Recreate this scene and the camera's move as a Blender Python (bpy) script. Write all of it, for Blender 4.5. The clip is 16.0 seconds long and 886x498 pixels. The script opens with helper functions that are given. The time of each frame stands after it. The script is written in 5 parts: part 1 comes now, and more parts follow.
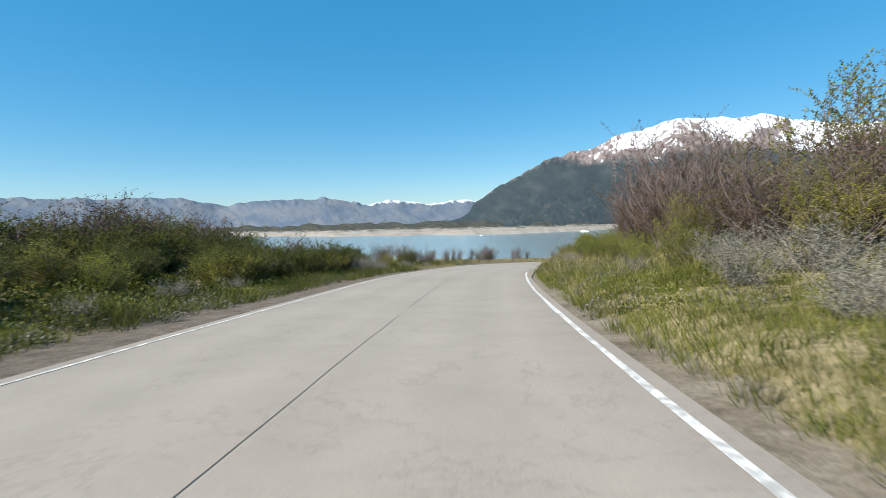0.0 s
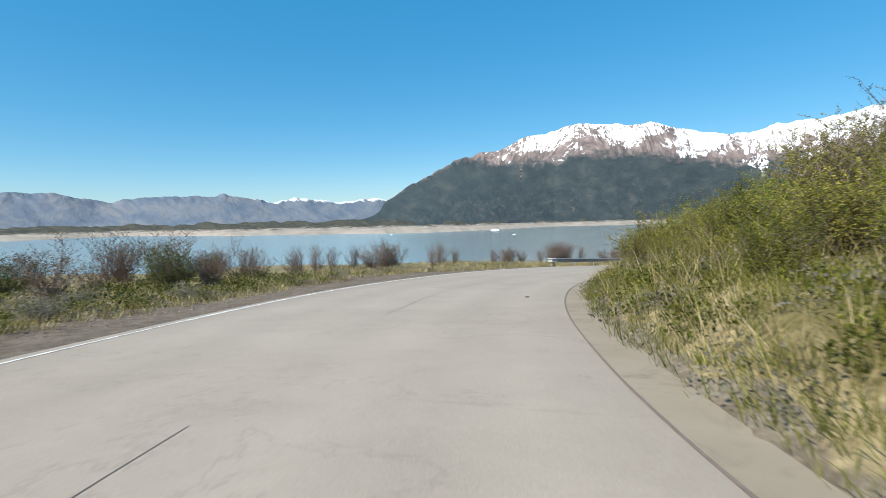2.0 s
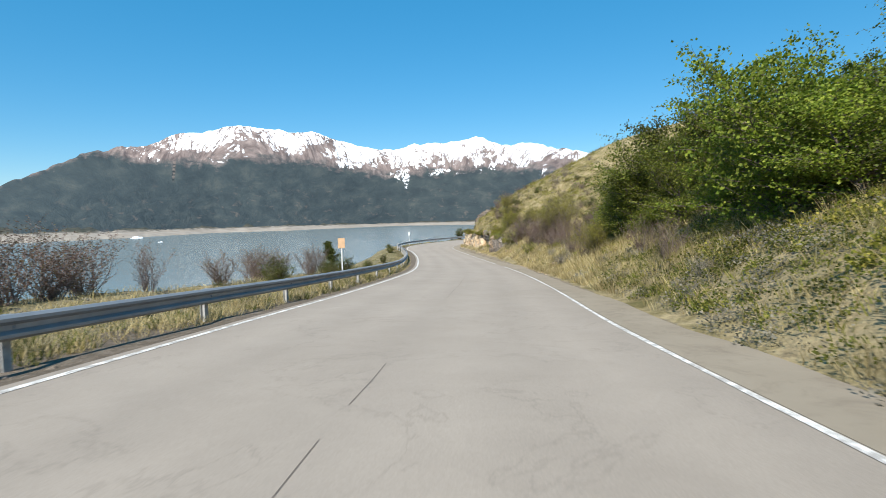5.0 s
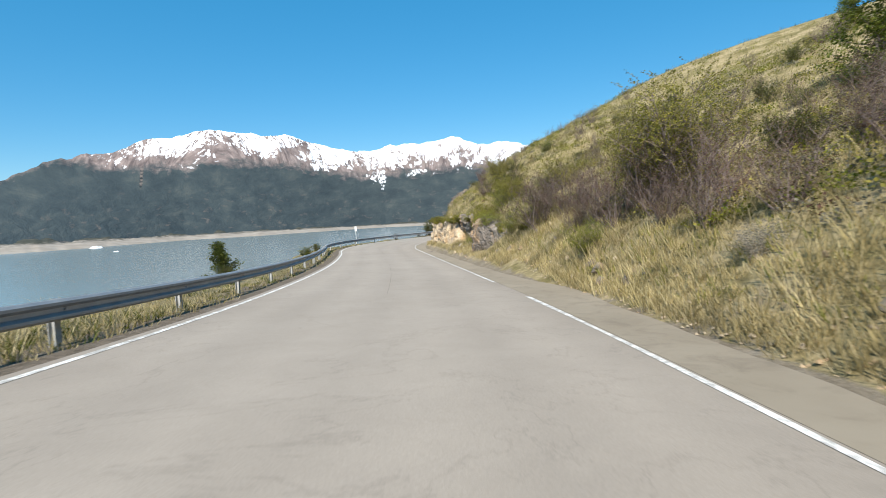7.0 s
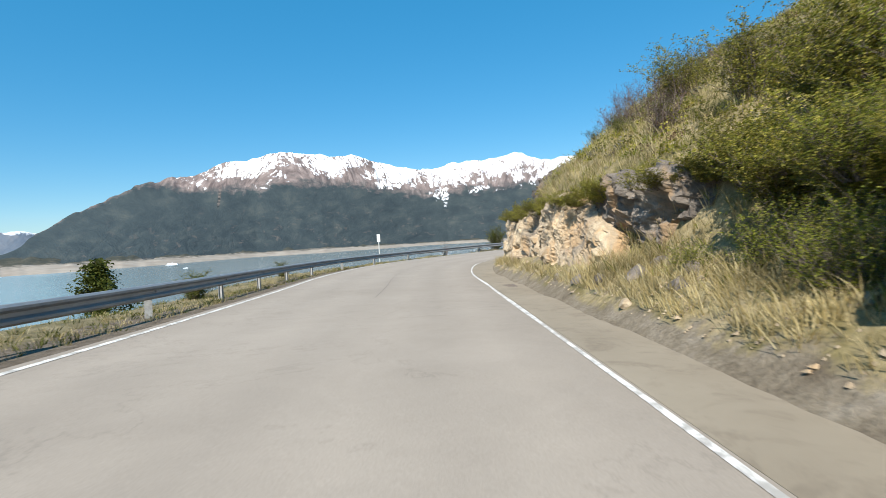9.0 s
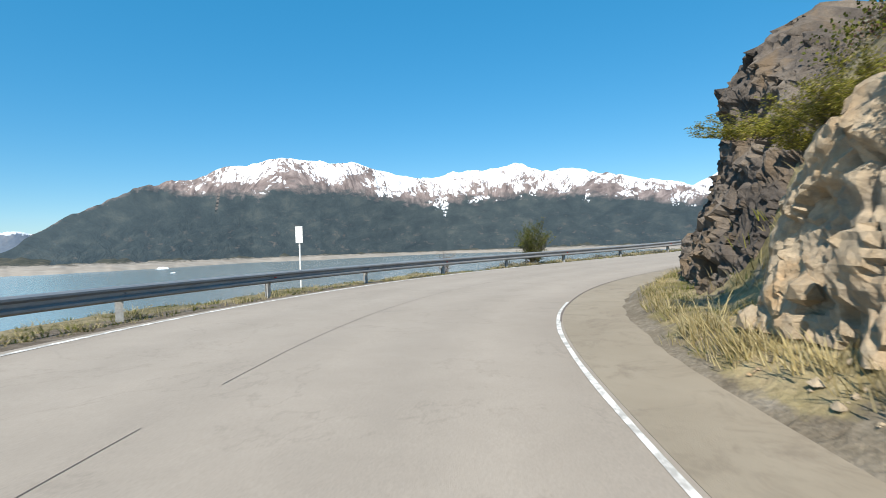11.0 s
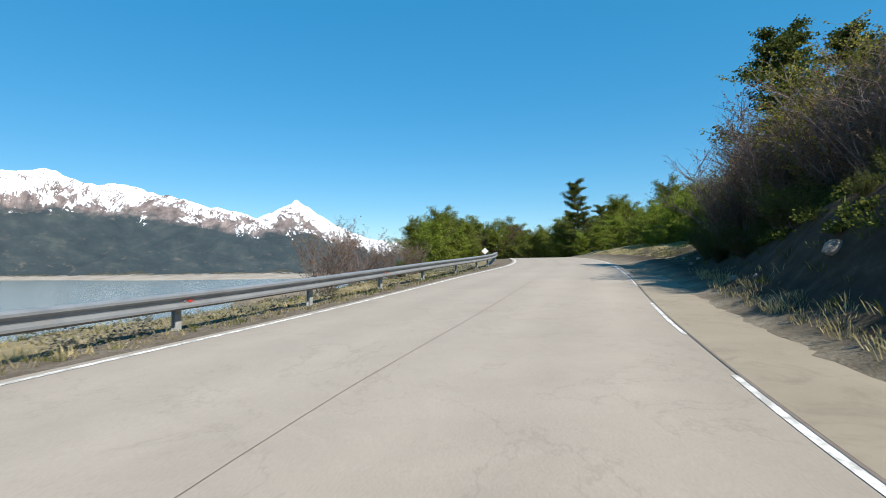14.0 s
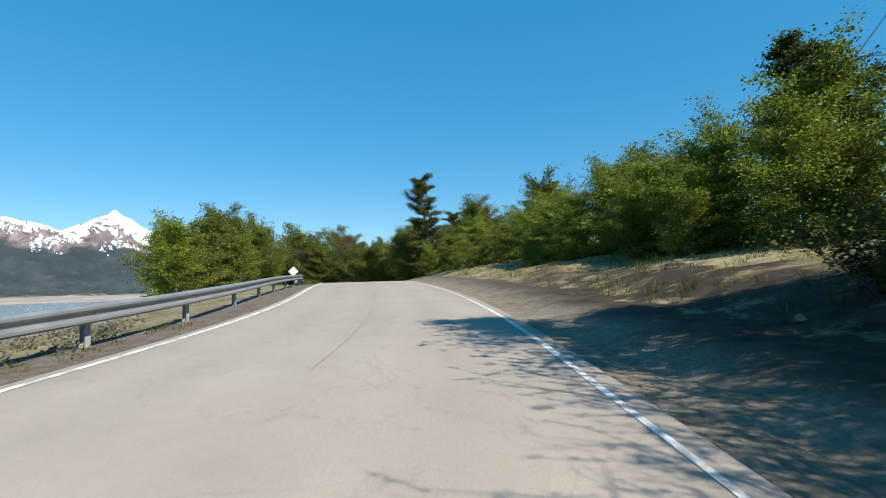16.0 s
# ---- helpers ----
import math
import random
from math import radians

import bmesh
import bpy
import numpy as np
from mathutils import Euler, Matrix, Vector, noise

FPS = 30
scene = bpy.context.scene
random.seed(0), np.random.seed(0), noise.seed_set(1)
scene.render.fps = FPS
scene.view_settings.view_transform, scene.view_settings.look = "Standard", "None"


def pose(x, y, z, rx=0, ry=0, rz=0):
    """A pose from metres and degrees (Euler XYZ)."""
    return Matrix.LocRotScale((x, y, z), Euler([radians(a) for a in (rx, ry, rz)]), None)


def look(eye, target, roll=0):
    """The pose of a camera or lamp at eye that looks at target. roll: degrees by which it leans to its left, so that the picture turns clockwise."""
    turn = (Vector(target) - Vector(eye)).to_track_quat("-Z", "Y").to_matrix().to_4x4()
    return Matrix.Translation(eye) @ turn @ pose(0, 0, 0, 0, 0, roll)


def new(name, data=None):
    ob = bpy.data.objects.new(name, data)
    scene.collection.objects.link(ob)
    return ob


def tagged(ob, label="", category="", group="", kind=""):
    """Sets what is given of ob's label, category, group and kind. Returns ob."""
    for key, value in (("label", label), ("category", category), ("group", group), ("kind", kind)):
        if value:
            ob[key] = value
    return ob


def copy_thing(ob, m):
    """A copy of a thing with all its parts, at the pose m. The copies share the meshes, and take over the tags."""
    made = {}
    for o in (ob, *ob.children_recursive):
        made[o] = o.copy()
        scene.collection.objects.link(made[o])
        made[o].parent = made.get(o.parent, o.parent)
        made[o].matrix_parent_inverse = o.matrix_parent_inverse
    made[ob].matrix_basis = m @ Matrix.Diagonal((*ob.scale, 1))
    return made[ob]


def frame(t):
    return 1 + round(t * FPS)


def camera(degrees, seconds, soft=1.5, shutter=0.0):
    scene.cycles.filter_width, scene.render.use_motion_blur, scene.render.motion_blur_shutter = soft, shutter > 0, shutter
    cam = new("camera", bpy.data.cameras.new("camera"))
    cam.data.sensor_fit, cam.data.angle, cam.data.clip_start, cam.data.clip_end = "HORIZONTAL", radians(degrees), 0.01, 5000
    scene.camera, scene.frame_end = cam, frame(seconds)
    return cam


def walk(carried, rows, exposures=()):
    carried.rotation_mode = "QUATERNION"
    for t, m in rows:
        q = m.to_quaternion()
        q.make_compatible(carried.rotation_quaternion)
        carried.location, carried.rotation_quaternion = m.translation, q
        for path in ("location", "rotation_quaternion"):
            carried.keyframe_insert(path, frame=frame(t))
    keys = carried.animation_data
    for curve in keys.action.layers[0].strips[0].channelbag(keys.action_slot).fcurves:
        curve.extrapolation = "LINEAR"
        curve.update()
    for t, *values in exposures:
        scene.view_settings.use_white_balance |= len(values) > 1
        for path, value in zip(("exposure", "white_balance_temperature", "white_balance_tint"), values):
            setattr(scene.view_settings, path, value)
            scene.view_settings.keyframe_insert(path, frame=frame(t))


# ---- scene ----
cam = camera(82.4, 16.0, soft=0.85, shutter=0.1)
PATH = [
    (0, pose(0.00, 0.00, 1.40, 87.29, 1.34, 0.48)),
    (0.5, pose(0.36, 7.59, 0.99, 87.20, 2.05, -1.59)),
    (1, pose(0.97, 15.01, 0.60, 87.12, 1.14, -3.40)),
    (1.5, pose(1.87, 22.22, 0.21, 87.04, 1.49, -6.17)),
    (2, pose(3.16, 29.18, -0.19, 86.99, 1.22, -9.52)),
    (2.5, pose(4.93, 35.91, -0.61, 86.63, 1.43, -14.13)),
    (3, pose(7.32, 42.39, -1.04, 86.63, 1.05, -19.89)),
    (3.5, pose(10.42, 48.55, -1.48, 86.65, 1.58, -26.76)),
    (4, pose(14.26, 54.30, -1.89, 86.89, 0.86, -33.70)),
    (4.5, pose(18.72, 59.54, -2.30, 86.95, 0.61, -40.38)),
    (5, pose(23.61, 64.26, -2.76, 86.85, 1.40, -45.96)),
    (5.6, pose(29.74, 69.49, -3.32, 86.72, 1.89, -48.42)),
    (6.3, pose(37.01, 75.27, -3.90, 86.70, 2.60, -50.69)),
    (7, pose(44.11, 81.05, -4.46, 86.84, 2.97, -48.39)),
    (7.5, pose(48.93, 85.32, -4.80, 87.41, 3.16, -46.25)),
    (8, pose(53.53, 89.69, -5.07, 87.80, 2.54, -44.39)),
    (8.5, pose(57.89, 94.08, -5.28, 88.31, 3.59, -42.83)),
    (9, pose(62.00, 98.45, -5.41, 89.13, 3.25, -41.31)),
    (9.5, pose(65.83, 102.75, -5.49, 89.39, 2.99, -39.63)),
    (10.1, pose(70.12, 107.76, -5.56, 89.72, 2.39, -38.58)),
    (10.8, pose(74.91, 113.18, -5.62, 90.05, 2.24, -40.22)),
    (11.4, pose(79.10, 117.24, -5.64, 90.42, 1.71, -45.09)),
    (12, pose(83.55, 120.52, -5.61, 90.79, 1.76, -53.45)),
    (12.5, pose(87.50, 122.52, -5.55, 91.69, 0.87, -62.27)),
    (13, pose(91.62, 123.84, -5.45, 91.87, 0.83, -71.53)),
    (13.5, pose(95.85, 124.52, -5.35, 92.15, 1.15, -79.91)),
    (14, pose(100.16, 124.58, -5.22, 92.42, 0.71, -88.16)),
    (14.5, pose(104.56, 124.04, -5.06, 92.85, 0.69, -96.17)),
    (15, pose(109.06, 122.95, -4.86, 93.39, 0.79, -102.95)),
    (15.5, pose(113.72, 121.56, -4.60, 93.91, 1.04, -105.58)),
    (16, pose(118.60, 120.08, -4.28, 93.91, 1.63, -104.88)),
]
walk(cam, PATH, exposures=[(0, 0.61), (16, 0.61)])

# ---------------------------------------------------------------- light
SUN_YAW, SUN_HEIGHT = 238.0, 43.0          # compass turn from +y towards +x, and height, in degrees
sun_data = bpy.data.lights.new("sun", "SUN")
sun_data.energy, sun_data.angle, sun_data.color = 5.0, radians(0.53), (1.0, 0.94, 0.84)
sun = new("sun", sun_data)
_a, _h = radians(SUN_YAW), radians(SUN_HEIGHT)
to_sun = Vector((math.sin(_a) * math.cos(_h), math.cos(_a) * math.cos(_h), math.sin(_h)))
sun.matrix_world = look(to_sun * 60 + Vector((40, 40, 0)), (40, 40, 0))
world = bpy.data.worlds.new("sky")
scene.world = world
world.use_nodes = True
_n = world.node_tree.nodes
sky = _n.new("ShaderNodeTexSky")
sky.sky_type, sky.sun_disc = "NISHITA", False
sky.sun_elevation, sky.sun_rotation = _h, _a
sky.altitude, sky.air_density, sky.dust_density, sky.ozone_density = 200, 1.0, 0.1, 1.0
_n["Background"].inputs["Strength"].default_value = 0.1005
_clear = _n.new("ShaderNodeHueSaturation")
_clear.inputs["Hue"].default_value, _clear.inputs["Saturation"].default_value = 0.494, 1.40
world.node_tree.links.new(sky.outputs[0], _clear.inputs["Color"])
_even = _n.new("ShaderNodeMixRGB")
_even.inputs[0].default_value, _even.inputs[2].default_value = 0.45, (0.22, 2.55, 5.0, 1)
world.node_tree.links.new(_clear.outputs[0], _even.inputs[1])
world.node_tree.links.new(_even.outputs[0], _n["Background"].inputs["Color"])

# ---------------------------------------------------------------- materials


class Nodes:
    """A small helper to wire node materials."""

    def __init__(self, name, rough=0.9, metal=0.0, spec=0.3):
        self.mat = bpy.data.materials.new(name)
        self.mat.use_nodes = True
        self.tree = self.mat.node_tree
        self.bsdf = self.tree.nodes["Principled BSDF"]
        self.bsdf.inputs["Roughness"].default_value = rough
        self.bsdf.inputs["Metallic"].default_value = metal
        self.bsdf.inputs["Specular IOR Level"].default_value = spec

    def add(self, kind, **inputs):
        node = self.tree.nodes.new("ShaderNode" + kind)
        for key, value in inputs.items():
            key = key.replace("_", " ")
            if isinstance(value, bpy.types.NodeSocket):
                self.tree.links.new(value, node.inputs[key])
            else:
                node.inputs[key].default_value = value
        return node

    def where(self, scale=(1, 1, 1), own=False):
        place = self.tree.nodes.new("ShaderNodeTexCoord").outputs["Object"] if own else self.tree.nodes.new("ShaderNodeNewGeometry").outputs["Position"]
        node = self.tree.nodes.new("ShaderNodeMapping")
        node.inputs["Scale"].default_value = scale
        self.tree.links.new(place, node.inputs["Vector"])
        return node.outputs[0]

    def noise(self, scale, detail=4.0, rough=0.55, warp=0.0, vector=None):
        node = self.add("TexNoise", Scale=scale, Detail=detail, Roughness=rough, Distortion=warp)
        self.tree.links.new(vector if vector is not None else self.where(), node.inputs["Vector"])
        return node.outputs[0]

    def ramp(self, value, *stops):
        node = self.tree.nodes.new("ShaderNodeValToRGB")
        bar = node.color_ramp
        while len(bar.elements) < len(stops):
            bar.elements.new(0.5)
        for element, (at, colour) in zip(bar.elements, stops):
            element.position = at
            element.color = (*(colour if isinstance(colour, tuple) else (colour,) * 3), 1)
        self.tree.links.new(value, node.inputs[0])
        return node.outputs[0]

    def mix(self, factor, a, b, how="MIX"):
        node = self.tree.nodes.new("ShaderNodeMix")
        node.data_type, node.blend_type = "RGBA", how
        for at, value in ((0, factor), (6, a), (7, b)):
            if isinstance(value, bpy.types.NodeSocket):
                self.tree.links.new(value, node.inputs[at])
            else:
                node.inputs[at].default_value = (*value, 1) if isinstance(value, tuple) else value
        return node.outputs[2]

    def maths(self, how, a, b=0.0, c=0.0):
        node = self.tree.nodes.new("ShaderNodeMath")
        node.operation = how
        for at, value in enumerate((a, b, c)):
            if isinstance(value, bpy.types.NodeSocket):
                self.tree.links.new(value, node.inputs[at])
            else:
                node.inputs[at].default_value = value
        return node.outputs[0]

    def attr(self, name):
        node = self.tree.nodes.new("ShaderNodeAttribute")
        node.attribute_name = name
        return node.outputs["Fac"]

    def attr_vector(self, name):
        node = self.tree.nodes.new("ShaderNodeAttribute")
        node.attribute_name = name
        return node.outputs["Vector"]

    def island(self):
        return self.tree.nodes.new("ShaderNodeNewGeometry").outputs["Random Per Island"]

    def height(self):
        node = self.tree.nodes.new("ShaderNodeSeparateXYZ")
        self.tree.links.new(self.tree.nodes.new("ShaderNodeNewGeometry").outputs["Position"], node.inputs[0])
        return node.outputs[2]

    def bump(self, value, far, strength=0.6):
        node = self.add("Bump", Height=value, Distance=far, Strength=strength)
        self.tree.links.new(node.outputs[0], self.bsdf.inputs["Normal"])

    def paint(self, colour):
        if isinstance(colour, tuple):
            self.bsdf.inputs["Base Color"].default_value = (*colour, 1)
        else:
            self.tree.links.new(colour, self.bsdf.inputs["Base Color"])
        return self.mat

    def rough(self, value):
        self.tree.links.new(value, self.bsdf.inputs["Roughness"])


def make_road_mat():
    n = Nodes("weathered_concrete", 0.88)
    base = n.ramp(n.noise(0.25, 5, 0.6), (0.3, (0.312, 0.266, 0.218)), (0.7, (0.352, 0.302, 0.250)))
    grit = n.ramp(n.noise(60, 3, 0.7), (0.3, 0.86), (0.7, 1.08))
    blot = n.ramp(n.noise(1.3, 6, 0.7, 0.6), (0.35, 0.95), (0.6, 1.02))
    across = n.maths("ADD", n.attr("across"), n.maths("MULTIPLY_ADD", n.noise(0.12, 3, 0.5), 0.16, -0.08))
    track = n.ramp(n.maths("MULTIPLY_ADD", across, 0.5, 0.5), (0.04, 0.93), (0.16, 1.03), (0.27, 0.95), (0.38, 1.03), (0.5, 0.96), (0.62, 1.03), (0.73, 0.95), (0.84, 1.03), (0.96, 0.92))
    crack = n.ramp(n.maths("ABSOLUTE", n.maths("ADD", n.noise(0.35, 8, 0.62, 0.5), -0.5)), (0.0, 0.86), (0.006, 1.0))
    base = n.mix(1.0, n.mix(1.0, base, track, "MULTIPLY"), crack, "MULTIPLY")
    n.bump(n.noise(120, 2, 0.7), 0.004, 0.5)
    return n.paint(n.mix(1.0, n.mix(1.0, base, grit, "MULTIPLY"), blot, "MULTIPLY"))


def make_shoulder_mat():
    n = Nodes("dusty_concrete", 0.92)
    base = n.ramp(n.noise(0.6, 6, 0.65), (0.3, (0.245, 0.204, 0.150)), (0.7, (0.300, 0.254, 0.192)))
    dirt = n.ramp(n.noise(1.5, 8, 0.78, 0.8), (0.50, 0.0), (0.66, 0.75))
    n.bump(n.noise(70, 3, 0.7), 0.008, 0.6)
    return n.paint(n.mix(dirt, base, (0.19, 0.155, 0.115)))


def make_line_mat():
    n = Nodes("worn_white_paint", 0.75)
    worn = n.ramp(n.noise(5.0, 8, 0.8), (0.44, 0.0), (0.56, 0.95))
    return n.paint(n.mix(worn, (0.74, 0.72, 0.68), (0.36, 0.34, 0.31)))


def make_ground_mat():
    n = Nodes("hillside_ground", 0.95, 0.0, 0.15)
    grass = n.ramp(n.noise(0.6, 8, 0.72), (0.30, (0.118, 0.105, 0.036)), (0.43, (0.205, 0.168, 0.074)), (0.58, (0.385, 0.310, 0.175)), (0.72, (0.235, 0.182, 0.115)))
    fine = n.ramp(n.noise(5.5, 6, 0.75), (0.3, 0.55), (0.72, 1.3))
    grass = n.mix(1.0, grass, fine, "MULTIPLY")
    dry = n.mix(1.0, n.ramp(n.noise(0.6, 6, 0.7), (0.35, (0.135, 0.120, 0.062)), (0.55, (0.235, 0.195, 0.115)), (0.70, (0.320, 0.268, 0.175))), fine, "MULTIPLY")
    grass = n.mix(n.maths("MULTIPLY", n.attr("gravel"), 0.85), grass, dry)
    soil = n.ramp(n.noise(1.7, 7, 0.7), (0.32, (0.145, 0.115, 0.081)), (0.52, (0.230, 0.191, 0.140)), (0.72, (0.297, 0.255, 0.200)))
    stones = n.ramp(n.noise(18, 4, 0.75), (0.35, 0.7), (0.68, 1.25))
    soil = n.mix(1.0, soil, stones, "MULTIPLY")
    # dark forest soil, coloured darker still to carry the bank's shade
    humus_shade = n.ramp(n.noise(2.4, 7, 0.72), (0.35, (0.036, 0.027, 0.019)), (0.55, (0.062, 0.047, 0.033)), (0.72, (0.105, 0.081, 0.058)))
    soil = n.mix(n.attr("humus_shade"), soil, humus_shade)
    gravel = n.ramp(n.noise(3.0, 8, 0.75), (0.32, (0.098, 0.078, 0.058)), (0.52, (0.165, 0.134, 0.102)), (0.72, (0.240, 0.200, 0.158)))
    soil = n.mix(n.attr("gravel"), soil, n.mix(1.0, gravel, stones, "MULTIPLY"))
    edge = n.maths("ADD", n.attr("bare"), n.maths("MULTIPLY_ADD", n.noise(1.1, 6, 0.7), 1.2, -0.6))
    n.bump(n.noise(9, 6, 0.75), 0.05, 0.9)
    return n.paint(n.mix(n.ramp(edge, (0.42, 0.0), (0.58, 1.0)), grass, soil))


def make_rock_mat(name, light, mid, dark, stain):
    n = Nodes(name, 0.9, 0.0, 0.25)
    base = n.ramp(n.noise(0.55, 7, 0.65, 0.5), (0.33, dark), (0.5, mid), (0.66, light))
    fine = n.ramp(n.noise(7, 8, 0.75), (0.3, 0.62), (0.7, 1.22))
    base = n.mix(1.0, base, fine, "MULTIPLY")
    rust = n.ramp(n.noise(0.9, 4, 0.6, 1.0, n.where((1, 1, 0.5))), (0.53, 0.0), (0.66, 0.7))
    n.bump(n.noise(11, 8, 0.75), 0.06, 0.9)
    return n.paint(n.mix(rust, base, stain))


def make_water_mat():
    n = Nodes("milky_glacial_water", 0.16, 0.0, 0.5)
    tone = n.ramp(n.noise(0.006, 3, 0.5), (0.3, (0.200, 0.236, 0.228)), (0.7, (0.232, 0.268, 0.260)))
    n.bump(n.noise(0.9, 4, 0.6, 0.3, n.where((1, 0.35, 1))), 0.25, 0.5)
    return n.paint(tone)


def make_mountain_mat():
    n = Nodes("haze_tinted_forest_snow_mountain", 0.95, 0.0, 0.1)
    sheet = n.attr_vector("sheet")
    # forest tones with the blue-grey of distance haze mixed into the colour
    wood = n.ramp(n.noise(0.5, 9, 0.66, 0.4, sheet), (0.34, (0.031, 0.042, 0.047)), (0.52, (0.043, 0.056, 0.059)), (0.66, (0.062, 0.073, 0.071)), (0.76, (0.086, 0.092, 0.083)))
    low = n.ramp(n.maths("MULTIPLY_ADD", n.attr("rel"), -1.0, 1.0), (0.45, 0.15), (0.85, 1.0))
    glade = n.maths("MULTIPLY", low, n.ramp(n.noise(1.1, 7, 0.66, 0.4, sheet), (0.575, 0.0), (0.70, 0.62)))
    wood = n.mix(glade, wood, (0.150, 0.124, 0.106))
    flow = n.attr_vector("flow")
    chute = n.ramp(n.attr("couloir"), (0.30, 0.0), (0.6, 0.9))
    wood = n.mix(chute, wood, n.ramp(n.noise(2.5, 5, 0.6, 0.3, sheet), (0.42, (0.022, 0.028, 0.03)), (0.58, (0.15, 0.125, 0.11))))
    rock = n.ramp(n.noise(2.0, 5, 0.65, 0.4, flow), (0.34, (0.105, 0.082, 0.078)), (0.52, (0.20, 0.158, 0.145)), (0.68, (0.32, 0.258, 0.235)))
    shift = n.attr("snowy")
    ragged = n.maths("MULTIPLY_ADD", n.noise(0.8, 6, 0.64, 0.5, sheet), 0.36, -0.18)
    level = n.maths("ADD", n.attr("rel"), ragged)
    land = n.mix(n.ramp(n.maths("MULTIPLY_ADD", shift, 0.55, level), (0.63, 0.0), (0.74, 1.0)), wood, rock)
    streak = n.maths("MULTIPLY_ADD", n.noise(0.8, 4, 0.55, 1.4, flow), 0.42, -0.21)
    cell = n.maths("MULTIPLY_ADD", n.noise(0.7, 7, 0.66, 1.2, sheet), 0.52, -0.26)
    broad = n.maths("MULTIPLY_ADD", n.noise(0.3, 3, 0.5, 0.6, sheet), 0.75, -0.375)
    white = n.maths("ADD", n.maths("ADD", n.maths("ADD", n.maths("ADD", level, streak), cell), shift), broad)
    seam = n.maths("ABSOLUTE", n.maths("ADD", n.noise(1.3, 4, 0.6, 0.7, flow), -0.5))
    seam = n.ramp(seam, (0.0, 0.26), (0.05, 0.0))
    snow = n.ramp(n.maths("SUBTRACT", white, seam), (0.772, 0.0), (0.812, 1.0))
    n.bump(n.noise(0.7, 4, 0.55, 0.3, sheet), 30.0, 0.4)
    return n.paint(n.mix(snow, land, (0.80, 0.82, 0.85)))


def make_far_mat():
    n = Nodes("haze_painted_far_range", 0.95, 0.0, 0.1)
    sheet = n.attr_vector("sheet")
    # land in pale blues that imitate the haze of the air before it
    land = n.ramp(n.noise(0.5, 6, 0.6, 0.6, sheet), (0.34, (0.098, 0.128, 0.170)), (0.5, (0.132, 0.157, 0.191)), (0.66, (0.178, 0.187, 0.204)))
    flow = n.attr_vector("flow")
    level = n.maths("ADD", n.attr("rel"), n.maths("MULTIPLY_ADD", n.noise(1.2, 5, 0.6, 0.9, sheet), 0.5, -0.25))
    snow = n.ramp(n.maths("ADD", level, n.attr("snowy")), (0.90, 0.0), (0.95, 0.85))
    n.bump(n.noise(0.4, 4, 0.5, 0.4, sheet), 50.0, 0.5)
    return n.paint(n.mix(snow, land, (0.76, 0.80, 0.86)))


def make_shore_mat():
    n = Nodes("pale_shore_and_scrub", 0.95, 0.0, 0.1)
    sand = n.ramp(n.noise(0.02, 7, 0.7), (0.3, (0.240, 0.200, 0.160)), (0.7, (0.376, 0.336, 0.288)))
    scrub = n.ramp(n.noise(0.03, 8, 0.75), (0.3, (0.03, 0.036, 0.03)), (0.52, (0.06, 0.06, 0.045)), (0.7, (0.16, 0.13, 0.095)))
    level = n.maths("ADD", n.height(), n.maths("MULTIPLY_ADD", n.noise(0.014, 6, 0.7), 22.0, -11.0))
    return n.paint(n.mix(n.ramp(n.maths("MULTIPLY_ADD", level, 0.02, 0.5), (0.31, 0.0), (0.40, 1.0)), sand, scrub))


def make_leaf_mat(name, a, b, c, shine=0.25):
    n = Nodes(name, 0.6, 0.0, shine)
    tone = n.ramp(n.island(), (0.1, a), (0.5, b), (0.9, c))
    wide = n.ramp(n.noise(0.9, 3, 0.5), (0.35, 0.62), (0.65, 1.3))
    tone = n.mix(1.0, tone, wide, "MULTIPLY")
    soft = n.add("BsdfTranslucent", Color=tone)
    both = n.tree.nodes.new("ShaderNodeMixShader")
    both.inputs[0].default_value = 0.38
    n.paint(tone)
    n.tree.links.new(n.bsdf.outputs[0], both.inputs[1])
    n.tree.links.new(soft.outputs[0], both.inputs[2])
    n.tree.links.new(both.outputs[0], n.tree.nodes["Material Output"].inputs["Surface"])
    return n.mat


def make_bark_mat(name, a, b):
    n = Nodes(name, 0.92, 0.0, 0.15)
    n.bump(n.noise(30, 6, 0.7), 0.01, 0.8)
    return n.paint(n.ramp(n.noise(9, 6, 0.7, 0.4), (0.3, a), (0.7, b)))


def make_steel_mat():
    n = Nodes("galvanised_steel", 0.5, 0.45, 0.5)
    tone = n.ramp(n.noise(1.6, 6, 0.7), (0.3, (0.230, 0.240, 0.252)), (0.7, (0.330, 0.340, 0.350)))
    dust = n.ramp(n.noise(4, 6, 0.75), (0.5, 0.0), (0.75, 0.5))
    n.rough(n.ramp(n.noise(3, 5, 0.7), (0.3, 0.42), (0.7, 0.62)))
    return n.paint(n.mix(dust, tone, (0.30, 0.27, 0.22)))


def plain(name, colour, rough=0.7, metal=0.0, wear=0.25):
    n = Nodes(name, rough, metal)
    dark = tuple(v * (1 - wear) for v in colour)
    return n.paint(n.ramp(n.noise(12, 5, 0.7), (0.35, dark), (0.65, colour)))


